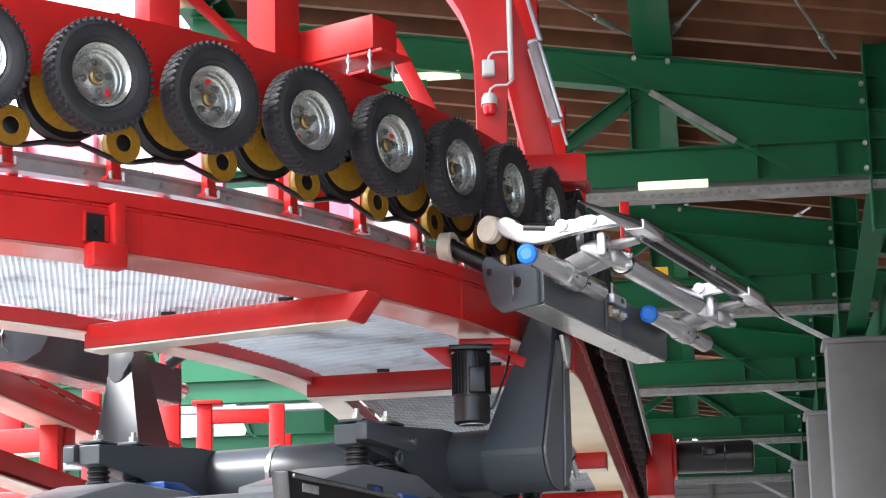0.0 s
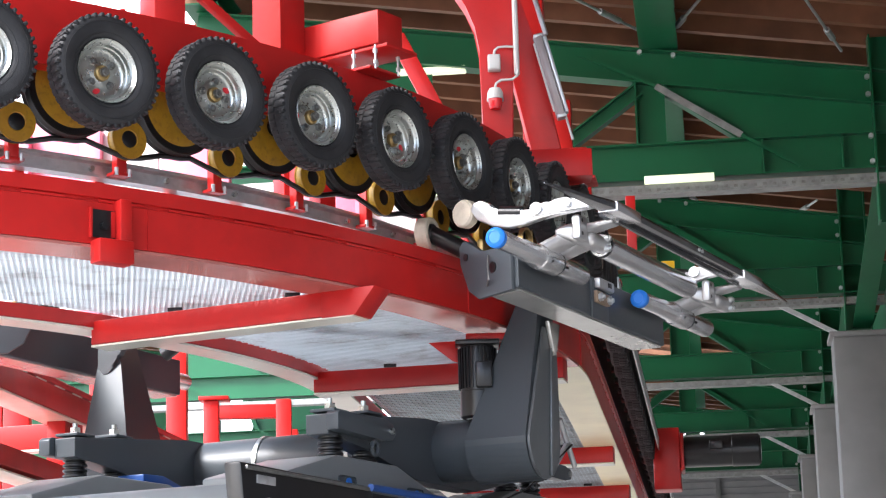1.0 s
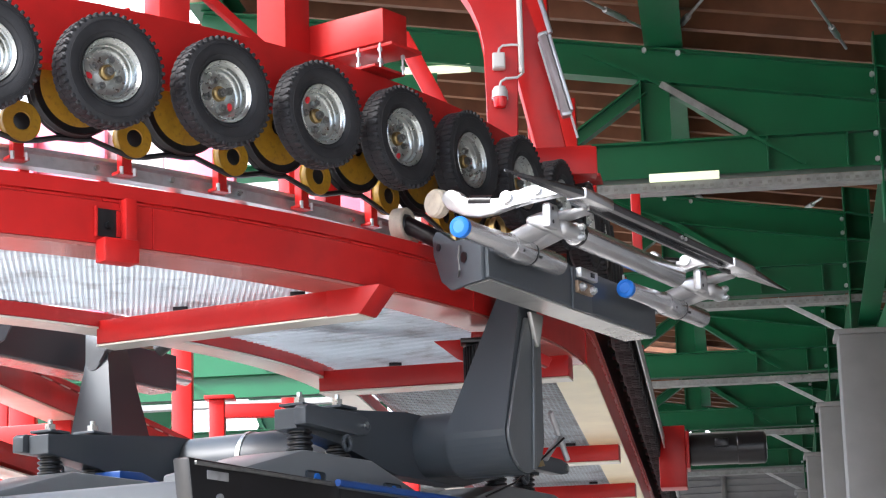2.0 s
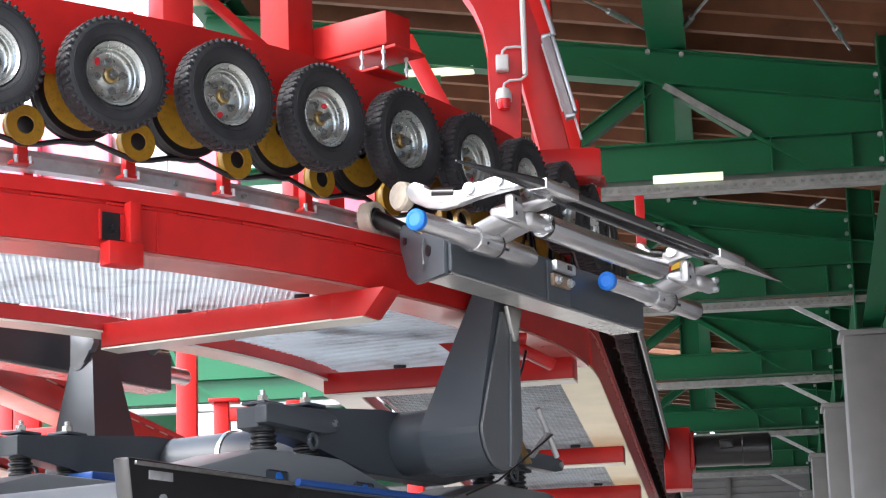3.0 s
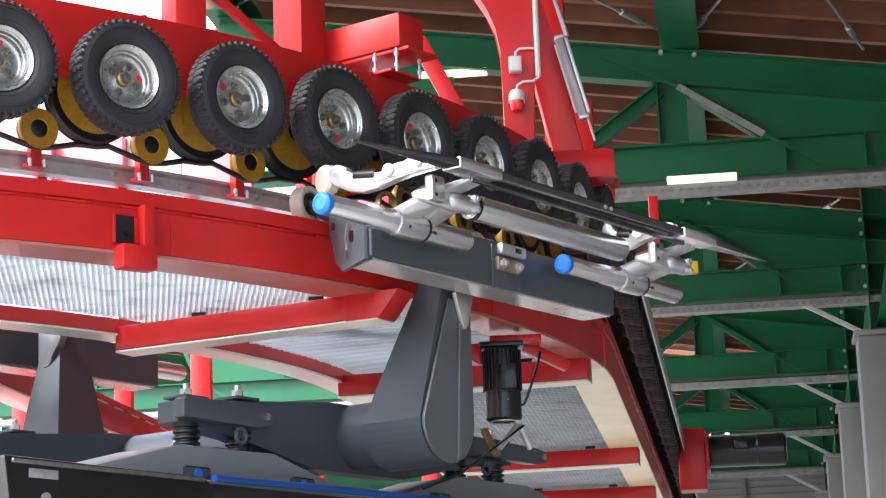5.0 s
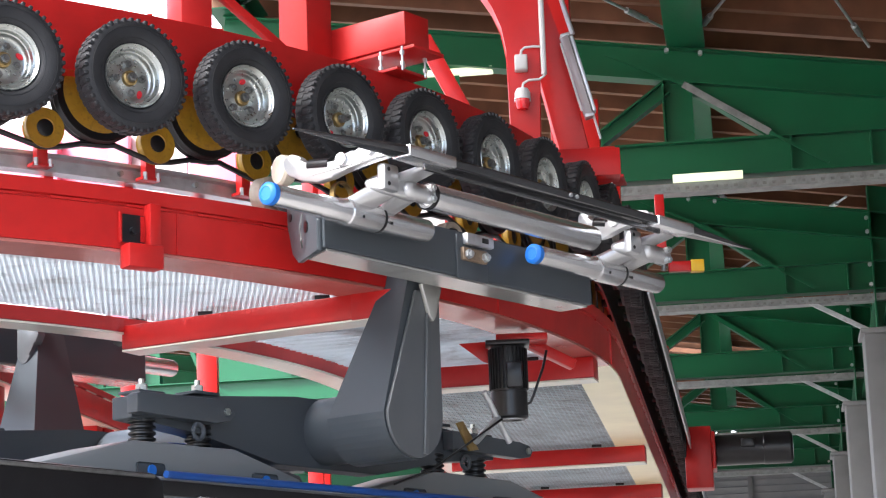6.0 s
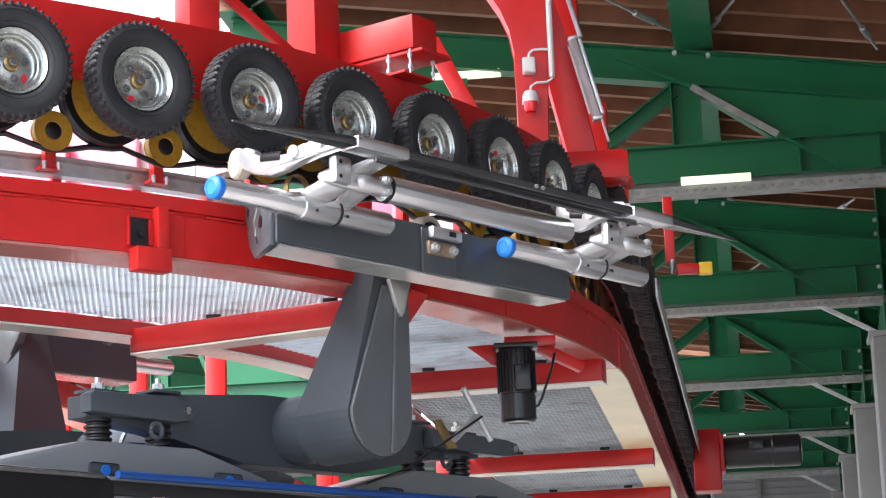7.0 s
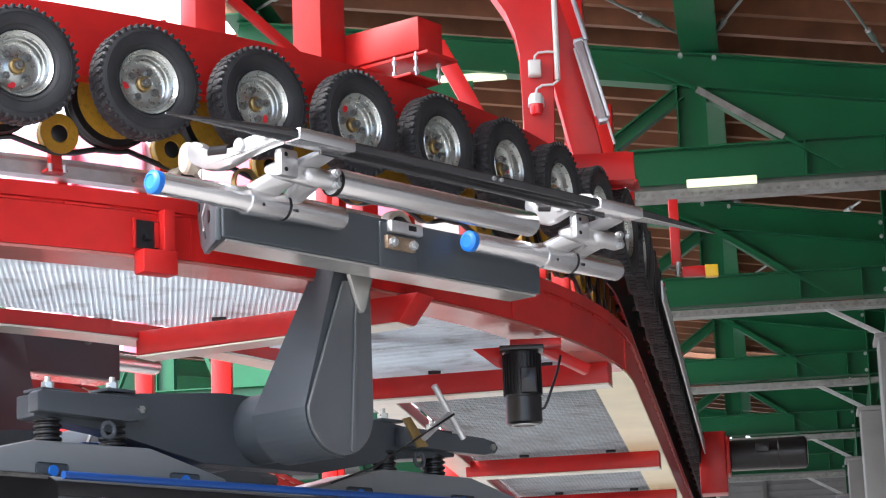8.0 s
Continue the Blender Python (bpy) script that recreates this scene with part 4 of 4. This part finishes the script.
def cable_car():
    t = thing("cable_car", label="dark grey cable car with silver grips rolling along the track", category="cable car")
    MID = 1.8

    for flip in (False, True):
        def put(name, bm, mat, parent=t, label="", smooth=True):
            if flip:
                bmesh.ops.transform(bm, matrix=Matrix.Translation((0, 2 * MID, 0)) @ Matrix.Diagonal((1, -1, 1, 1)), verts=bm.verts)
            return part(name, bm, mat, parent, label, smooth)

        def along(x, y, z):
            return Matrix.Translation((x, y, z)) @ Matrix.Rotation(radians(-90), 4, "Z")

        bm = prism(bmesh.new(), [(-0.84, 0.436), (0.822, 0.436), (0.822, 0.59), (-0.75, 0.6)], 1.698, 1.875, "z", 0.006)
        grip = put("grip_beam", bm, GREY, label="dark grey grip beam", smooth=False)
        # Lighter plate carries the painted reflection below the grip beam.
        put("sheen_plate", prism(bmesh.new(), [(-0.82, 0.445), (0.8, 0.445), (0.8, 0.58), (-0.75, 0.59)], 1.688, 1.696, "z"), GREY_SHEEN, grip, smooth=False)
        d = Vector((0.19, 0.309, 0)).normalized()
        m = Matrix.Translation((-0.84, 0.436, 0)) @ Matrix((d, Vector((-d.y, d.x, 0)), (0, 0, 1))).transposed().to_4x4()
        g = prism(bmesh.new(), [(0.02, 1.69), (0.25, 1.69), (0.32, 1.735), (0.375, 1.85), (0.38, 1.925), (0.35, 1.945), (0.31, 1.935), (0.22, 1.875), (0.02, 1.87)], 0.002, 0.022, "y", 0.004)
        bmesh.ops.transform(g, matrix=m, verts=g.verts)
        put("end_plate", g, GREY, grip)
        put("end_link", box(bmesh.new(), (0.05, 0.03, 0.11), (-0.665, 0.665, 1.89), bevel=0.01), BRASS, grip, "worn brass link")
        # Raised black discs stand in for the shaded lug holes.
        put("lug_hole", rod(bmesh.new(), m @ Vector((0.33, 0.02, 1.875)), m @ Vector((0.33, 0.026, 1.875)), 0.015), BLACK, grip)
        put("lug_hole", rod(bmesh.new(), m @ Vector((0.14, 0.02, 1.8)), m @ Vector((0.14, 0.026, 1.8)), 0.022), BLACK, grip)
        put("lug_shackle", pipe(bmesh.new(), [m @ Vector(v) for v in ((0.16, 0.03, 1.85), (0.145, 0.045, 1.8), (0.15, 0.04, 1.75), (0.175, 0.03, 1.73))], 0.004, 8), DARK_STEEL, grip)
        bm = bmesh.new()
        lathe(bm, [(0.05, 0.0), (0.058, 0.0), (0.058, 0.02), (0.05, 0.02)], 20, Matrix.Translation((-0.72, 0.44, 1.9)), closed=True)
        put("lifting_ring", bm, BRASS, grip)
        for x0, x1 in ((-1.205, -0.337), (0.33, 1.228)):
            L = x1 - x0
            zz = 1.829 + 0.008 * x0
            prof = [(0.0, 0.02), (0.036, 0.02), (0.038, 0.024), (0.038, L * 0.3), (0.042, L * 0.31), (0.042, L * 0.42), (0.046, L * 0.44), (0.048, L * 0.5), (0.048, L * 0.645), (0.046, L * 0.65), (0.043, L * 0.652), (0.043, L * 0.658), (0.0445, L * 0.66), (0.0425, L * 0.7), (0.0425, L - 0.012), (0.036, L), (0.0, L)]
            put("spring_tube", lathe(bmesh.new(), prof, 36, along(x0, 0.37, zz)), STEEL, grip, "polished steel spring tube")
            put("tube_cap", lathe(bmesh.new(), [(0.0, -0.008), (0.022, -0.008), (0.024, -0.01), (0.034, -0.006), (0.0395, 0.0), (0.0395, 0.022), (0.0, 0.022)], 36, along(x0, 0.37, zz)), BLUE, grip, "blue plastic end cap")
            for f in (0.52, 0.7):
                put("grub_screw", rod(bmesh.new(), (x0 + L * f, 0.33, zz - 0.015), (x0 + L * f, 0.322, zz - 0.018), 0.006, seg=8), BLACK, grip)
            # cast body: two necks down to the tube, a clevis to the main tube, a shelf under the blade
            xc = x0 + L * 0.55
            put("saddle", lathe(bmesh.new(), [(0.046, 0.0), (0.0505, 0.006), (0.0505, 0.17), (0.046, 0.178)], 32, along(xc - 0.08, 0.37, zz)), STEEL, grip, "cast saddle on the tube")
            put("tube_groove", lathe(bmesh.new(), [(0.045, 0.0), (0.0492, 0.001), (0.0492, 0.007), (0.045, 0.008)], 32, along(xc + 0.1, 0.37, zz)), BLACK, grip)
            put("front_neck", blob([(xc - 0.065, 0.36, zz + 0.03, 0.02), (xc + 0.03, 0.36, zz + 0.03, 0.02), (xc + 0.01, 0.27, 1.912, 0.022), (xc + 0.06, 0.25, 1.905, 0.024)]), CAST, grip)
            put("rear_neck", blob([(xc + 0.12, 0.36, zz + 0.03, 0.016), (xc + 0.17, 0.36, zz + 0.03, 0.012), (xc + 0.08, 0.24, 1.9, 0.024), (xc + 0.13, 0.22, 1.89, 0.022)]), CAST, grip)
            put("grip_casting", blob([(xc - 0.03, 0.29, 1.915, 0.018), (xc - 0.01, 0.25, 1.922, 0.026), (xc + 0.1, 0.22, 1.93, 0.032), (xc, 0.24, 1.895, 0.024), (xc + 0.11, 0.21, 1.885, 0.03)]), CAST, grip, "cast aluminium grip body")
            put("blade_shelf", blob([(xc + 0.04, 0.22, 1.935, 0.016), (xc + 0.1, 0.2, 1.935, 0.016), (xc + 0.02, 0.09, 1.945, 0.011), (xc + 0.08, 0.09, 1.945, 0.011)]), CAST, grip)
            put("clevis", blob([(xc + 0.08, 0.21, 1.897, 0.034), (xc + 0.175, 0.195, 1.889, 0.034), (xc + 0.175, 0.2, 1.889, 0.034)]), CAST, grip)
            put("bolt_plate", box(bmesh.new(), (0.085, 0.04, 0.098), (xc - 0.03, 0.205, 1.92), bevel=0.014), CAST, grip)
            for dz in (-0.026, 0.026):
                # Black disc drawn for the shade inside the plate hole.
                put("plate_hole", rod(bmesh.new(), (xc - 0.05, 0.19, 1.92 + dz), (xc - 0.05, 0.1835, 1.92 + dz), 0.008, seg=12), BLACK, grip)
                g = bmesh.new()
                rod(g, (xc + 0.165, 0.175, 1.889 + dz * 0.75), (xc + 0.165, 0.155, 1.889 + dz * 0.75), 0.015, seg=14)
                rod(g, (xc + 0.165, 0.16, 1.889 + dz * 0.75), (xc + 0.165, 0.148, 1.889 + dz * 0.75), 0.01, seg=6)
                put("clamp_bolt", g, GALV, grip)
            # lever from the blade back to the control roller
            far = 0.87 if x0 < 0 else 0.55
            top = [(0.72, 2.06), (0.68, 2.07), (0.63, 2.05), (0.59, 2.005), (0.46, 1.992), (0.43, 2.012), (0.39, 2.025), (0.35, 2.03), (0.31, 2.018), (0.27, 2.022), (0.23, 2.035), (0.19, 2.028), (0.12, 2.008), (0.07, 2.0), (0.05, 1.99),
                   (0.05, 1.978), (0.12, 1.984), (0.2, 1.992), (0.3, 1.986), (0.38, 1.965), (0.46, 1.945), (0.54, 1.94), (0.62, 1.955), (0.7, 1.99), (0.73, 2.03)]
            lever = [(0.05 + (y - 0.05) * far, z) for y, z in top]
            put("lever", prism(bmesh.new(), lever, xc - 0.1, xc - 0.058, "x", 0.012), CAST, grip, "cast aluminium grip lever")
            put("lever_boss", rod(bmesh.new(), (xc - 0.112, 0.05 + 0.35 * far, 2.003), (xc - 0.046, 0.05 + 0.35 * far, 1.998), 0.024, seg=18), CAST, grip)
            put("lever_pivot", rod(bmesh.new(), (xc - 0.115, 0.05 + 0.2 * far, 2.012), (xc - 0.045, 0.05 + 0.2 * far, 2.008), 0.018, seg=18), CAST, grip)
            put("damper", rod(bmesh.new(), (xc - 0.08, 0.05 + 0.54 * far, 2.012), (xc - 0.08, 0.05 + 0.43 * far, 2.0), 0.024, seg=18), BLACK, grip, "black rubber damper")
            put("blade_clip", box(bmesh.new(), (0.12, 0.05, 0.024), (xc + 0.02, 0.095, 1.965), bevel=0.006), GREY, grip)
        put("main_tube", lathe(bmesh.new(), [(0.0, 0.03), (0.032, 0.03), (0.036, 0.0), (0.046, 0.0), (0.048, 0.006), (0.048, 1.04), (0.042, 1.05), (0.0, 1.05)], 40, along(-0.55, 0.2, 1.889)), STEEL, grip, "polished steel main tube")
        put("tube_seal", lathe(bmesh.new(), [(0.047, 0.0), (0.051, 0.004), (0.051, 0.02), (0.047, 0.024)], 40, along(-0.556, 0.2, 1.889)), BLACK, grip, "black rubber seal")
        blade = prism(bmesh.new(), [(-1.387, 0.085), (-0.93, -0.005), (0.92, -0.005), (1.44, 0.03), (1.44, 0.036), (0.95, 0.062), (-0.95, 0.062), (-1.387, 0.092)], 1.942, 1.972, "z", 0.003)
        for v in blade.verts:
            if abs(v.co.x) > 1.2:
                v.co.z = 1.957 + (v.co.z - 1.957) * 0.2
        put("guide_blade", blade, BLADE, grip, "dark steel guide blade")
        put("blade_rib", box(bmesh.new(), (1.5, 0.014, 0.022), (0.0, 0.05, 1.933), bevel=0.003), BLADE, grip)
        for x in (0.06, 0.1):
            put("blade_bolt", rod(bmesh.new(), (x, -0.003, 1.957), (x, -0.012, 1.957), 0.008, seg=8), GALV, grip)
        for x in (-0.77, 0.79):
            put("blade_sleeve", box(bmesh.new(), (0.26, 0.084, 0.042), (x, 0.03, 1.957), bevel=0.006), STEEL, grip, "bright metal blade sleeve")
        put("lever_roller", lathe(bmesh.new(), [(0.0, -0.03), (0.03, -0.03), (0.032, -0.024), (0.05, -0.026), (0.057, -0.016), (0.057, 0.016), (0.05, 0.026), (0.0, 0.03)], 32, Matrix.Translation((-0.76, 0.69, 2.035)) @ Matrix.Rotation(radians(70), 4, "Z")), CREAM, grip, "cream plastic control roller")
        put("roller_bolt", rod(bmesh.new(), (-0.74, 0.68, 2.04), (-0.64, 0.66, 2.04), 0.018, seg=6), GALV, grip)
        # latch plate in the middle of the beam
        plate = put("latch_plate", box(bmesh.new(), (0.19, 0.012, 0.17), (0.01, 0.431, 1.775), bevel=0.004), GREY, grip)
        g = bmesh.new()
        box(g, (0.17, 0.03, 0.045), (0.035, 0.415, 1.845), bevel=0.008)
        put("latch_bar", g, GALV, grip, "galvanised latch bar")
        # Raised black block drawn for the shade inside the slot.
        put("latch_slot", box(bmesh.new(), (0.04, 0.006, 0.02), (0.06, 0.4, 1.846), bevel=0.002), BLACK, grip)
        put("latch_body", box(bmesh.new(), (0.15, 0.022, 0.05), (0.01, 0.42, 1.785), bevel=0.004), RUST, grip, "rust-stained latch body")
        for x in (-0.04, 0.065):
            g = bmesh.new()
            rod(g, (x, 0.42, 1.783), (x, 0.395, 1.783), 0.019, seg=6)
            rod(g, (x, 0.4, 1.783), (x, 0.385, 1.783), 0.01, seg=10)
            put("latch_bolt", g, GALV, grip)
        # running wheels on the track beam
        for x in (-0.56, 0.56):
            wheel = put("track_wheel", lathe(bmesh.new(), [(0.0, -0.02), (0.044, -0.02), (0.05, -0.03), (0.064, -0.032), (0.07, -0.026), (0.071, 0.024), (0.06, 0.03), (0.0, 0.03)], 36, Matrix.Translation((x, 0.96, 2.02))), CREAM, grip, "cream running wheel")
            put("wheel_shaft", rod(bmesh.new(), (x, 0.66, 1.86), (x, 0.94, 2.02), 0.036), BLACK, grip)
            put("wheel_hub", lathe(bmesh.new(), [(0.0, -0.034), (0.04, -0.034), (0.045, -0.019)], 20, Matrix.Translation((x, 0.96, 2.02))), BLACK, grip)
        # hanger: a box arm with a rounded foot round the cross tube
        g = bmesh.new()
        pts = [(x, y, 1.872) for x, y in ((-0.015, 0.69), (0.115, 0.69), (0.115, 0.77), (-0.015, 0.77))]
        for a in [radians(dd) for dd in range(180, 361, 9)]:
            x, z = -0.058 + 0.172 * math.cos(a), 1.2 + 0.172 * math.sin(a)
            pts += [(x, 0.69, z), (x, 0.97, z)]
        for v in pts:
            g.verts.new(v)
        bmesh.ops.convex_hull(g, input=g.verts)
        bmesh.ops.dissolve_limit(g, angle_limit=radians(3), verts=g.verts, edges=g.edges)
        hang = put("hanger_arm", g, GREY, label="dark grey hanger arm", smooth=False)
        foot = [(-0.058 + 0.166 * math.cos(a), 1.2 + 0.166 * math.sin(a)) for a in [radians(dd) for dd in range(180, 361, 10)]]
        put("arm_cover", prism(bmesh.new(), [(0.11, 1.685), (-0.03, 1.685)] + foot, 0.674, 0.687, "y", 0.002), MID_GREY, hang, "satin grey arm cover")
        put("arm_rib", prism(bmesh.new(), [(0.02, 1.6), (0.034, 1.6), (0.0, 1.05), (-0.022, 1.05)], 0.662, 0.673, "y", 0.002), MID_GREY, hang)
        # The gusset's bright reflection is painted with the same light grey.
        put("arm_gusset", prism(bmesh.new(), [(-0.02, 1.71), (0.105, 1.71), (0.062, 1.585), (0.045, 1.568), (0.028, 1.585)], 0.652, 0.672, "y", 0.003), GREY_SHEEN, hang)
        lobe = [(0.7, 1.875), (0.83, 1.875), (0.84, 1.79), (0.82, 1.755), (0.8, 1.75), (0.785, 1.7), (0.76, 1.672), (0.73, 1.67), (0.7, 1.7)]
        if flip:
            put("arm_lobe", prism(bmesh.new(), lobe, -0.085, -0.04, "x", 0.008), MID_GREY, hang, "rounded grey cheek at the top of the arm")
        put("cross_tube", rod(bmesh.new(), (-0.02, 0.94, 1.185), (-0.02, MID, 1.185), 0.133, seg=40), GREY, hang)
        put("clamp_ring", lathe(bmesh.new(), [(0.134, 0.0), (0.14, 0.0), (0.14, 0.02), (0.134, 0.02)], 40, Matrix.Translation((-0.02, 1.56, 1.185)), closed=True), ZINC, hang)
        rock = put("rocker_beam", prism(bmesh.new(), [(-1.08, 1.155), (-1.08, 1.235), (-0.2, 1.312), (0.2, 1.312), (1.08, 1.235), (1.08, 1.155), (0.75, 1.125), (0.3, 1.04), (-0.3, 1.04), (-0.75, 1.125)], 1.16, 1.26, "y", 0.004), GREY, label="dark grey rocker beam", smooth=False)
        for sx in (-1, 1):
            shape = [(-0.6, 1.2), (-0.63, 1.235), (-0.7, 1.25), (-1.09, 1.242), (-1.11, 1.23), (-1.11, 1.165), (-0.7, 1.16), (-0.63, 1.17)] if sx < 0 else [(0.72, 1.17), (0.72, 1.25), (1.2, 1.235), (1.27, 1.225), (1.29, 1.2), (1.27, 1.175), (1.2, 1.165)]
            put("end_clevis", prism(bmesh.new(), shape, 1.1, 1.155, "y", 0.005), GREY, rock)
            px, pz = (-0.65, 1.205) if sx < 0 else (1.25, 1.2)
            put("clevis_pin", rod(bmesh.new(), (px, 1.1, pz), (px, 1.09, pz), 0.014, seg=12), ZINC, rock)
            for x in (0.99, 0.7):
                g = bmesh.new()
                rr = [(0.0, 0.0)]
                for k in range(4):
                    rr += [(0.041, 0.022 * k), (0.051, 0.022 * k + 0.006), (0.051, 0.022 * k + 0.013), (0.041, 0.022 * k + 0.019)]
                rr += [(0.0, 0.088)]
                lathe(g, rr, 28, Matrix.Translation((sx * x, 1.2, 1.075)) @ Matrix.Rotation(radians(90), 4, "X"))
                put("rubber_spring", g, BLACK, rock, "black ribbed rubber spring")
                z = 1.312 - (x - 0.2) * 0.072 / 0.88
                g = bmesh.new()
                rod(g, (sx * x, 1.2, z), (sx * x, 1.2, z + 0.06), 0.011, seg=8)
                rod(g, (sx * x, 1.2, z + 0.012), (sx * x, 1.2, z + 0.04), 0.023, seg=6)
                put("nut", g, ZINC, rock)
                put("washer_plate", box(bmesh.new(), (0.13, 0.11, 0.012), (sx * x, 1.2, z + 0.006), bevel=0.003), GREY, rock)
            # lifting eye
            g = bmesh.new()
            pipe(g, [(sx * 0.8 + 0.027 * math.cos(a), 1.1, 1.12 + 0.027 * math.sin(a)) for a in [math.tau * k / 20 for k in range(21)]], 0.009, 10)
            put("lifting_eye", g, GREY, rock)
            # cabin roof horn that carries the springs
            g = prism(bmesh.new(), [(sx * 1.6, 0.95), (sx * 1.12, 1.065), (sx * 0.6, 1.07), (sx * 0.24, 0.98), (sx * 0.24, 0.9), (sx * 1.6, 0.9)], 1.1, 1.42, "y", 0.012)
            if sx < 0:
                # Blue strip drawn where the rocker's underside reflects blue.
                put("blue_sheen", prism(bmesh.new(), [(sx * 0.78, 1.1), (sx * 0.62, 1.105), (sx * 0.2, 1.01), (sx * 0.2, 0.95), (sx * 0.6, 1.06), (sx * 0.78, 1.06)], 1.27, 1.4, "y", 0.004), DARK_BLUE, label="dark blue strip for a reflection under the rocker beam")
            horn = put("roof_horn", g, LIGHT_GREY, label="grey sheet metal roof horn")
            for x in (1.05, 0.45):
                put("patch_plate", box(bmesh.new(), (0.14, 0.012, 0.045), (sx * x, 1.098, 0.965), bevel=0.012), GREY, horn)
                put("patch_bolt", rod(bmesh.new(), (sx * x, 1.095, 0.96), (sx * x, 1.085, 0.96), 0.02, seg=12), BLUE, horn)
        # damper linkage
        put("link_rod", rod(bmesh.new(), (0.71, 0.92, 1.39), (0.873, 0.92, 1.19), 0.013, seg=10), GALV, rock)
        put("link_arm", rod(bmesh.new(), (0.64, 0.92, 1.175), (0.8, 0.92, 1.29), 0.014, seg=10), GALV, rock)
        put("link_plate", prism(bmesh.new(), [(0.56, 1.25), (0.6, 1.26), (0.7, 1.15), (0.64, 1.14)], 0.95, 0.962, "y", 0.002), BRASS, rock)
        put("link_cable", pipe(bmesh.new(), [(0.8, 0.9, 1.28), (0.6, 0.92, 1.17), (0.4, 0.96, 1.05), (0.2, 1.0, 0.98)], 0.005, 6), BLACK, rock)
        # window frames under the roof edge
        frame_part = put("window_frame", prism(bmesh.new(), [(-2.15, 0.93), (-1.2, 0.925), (-1.15, 0.9), (-1.1, 0.0), (-2.0, 0.0)], 0.93, 1.0, "y", 0.01), BLACK, label="black door frame of the cabin")
        put("frame_edge", box(bmesh.new(), (0.92, 0.012, 0.014), (-1.66, 0.926, 0.912), bevel=0.003), DARK_STEEL, frame_part)
        put("frame_plate", box(bmesh.new(), (0.13, 0.004, 0.03), (-1.98, 0.927, 0.878), bevel=0.001), GALV, frame_part, "pale metal plate")
        for x in (-1.97, -1.3):
            put("frame_screw", rod(bmesh.new(), (x, 0.93, 0.8), (x, 0.92, 0.8), 0.018, seg=14), GALV, frame_part)
        put("blue_rail", rod(bmesh.new(), (-1.1, 0.97, 0.93), (1.2, 0.97, 0.945), 0.014, seg=14), DARK_BLUE, label="blue rail along the roof edge")
        put("header", box(bmesh.new(), (2.4, 0.05, 0.05), (0.02, 0.99, 0.885), bevel=0.006), BLACK, label="black window header")
        put("sliding_rail", box(bmesh.new(), (1.5, 0.02, 0.02), (-0.2, 0.96, 0.85), bevel=0.003), STEEL)
    part("cabin_roof", prism(bmesh.new(), [(-1.7, 0.82), (-1.6, 0.93), (1.6, 0.93), (1.7, 0.82)], 1.0, 2.6, "y", 0.02), LIGHT_GREY, t, "grey cabin roof")
    part("cabin_body", box(bmesh.new(), (3.2, 1.56, 2.3), (0, 1.8, -0.34), bevel=0.1), GLASS_DARK, t, "dark glazed cabin body")
    return t


car = cable_car()


# ---- what moves ----
def motions():
    k = 0.94
    walk(car, [(t, pose(x * k, y * k, 0, 0, 0, math.degrees(yaw))) for t, x, y, yaw in CAR])
    for w, m, n in WHEELS:
        start = {0: 95, 1: -35}.get(n, (37 * n * n + 11 * n) % 360)
        walk(w, [(0.5 * j, m @ pose(0, 0, 0, 0, start + 30.5 * j, 0)) for j in range(17)])


motions()
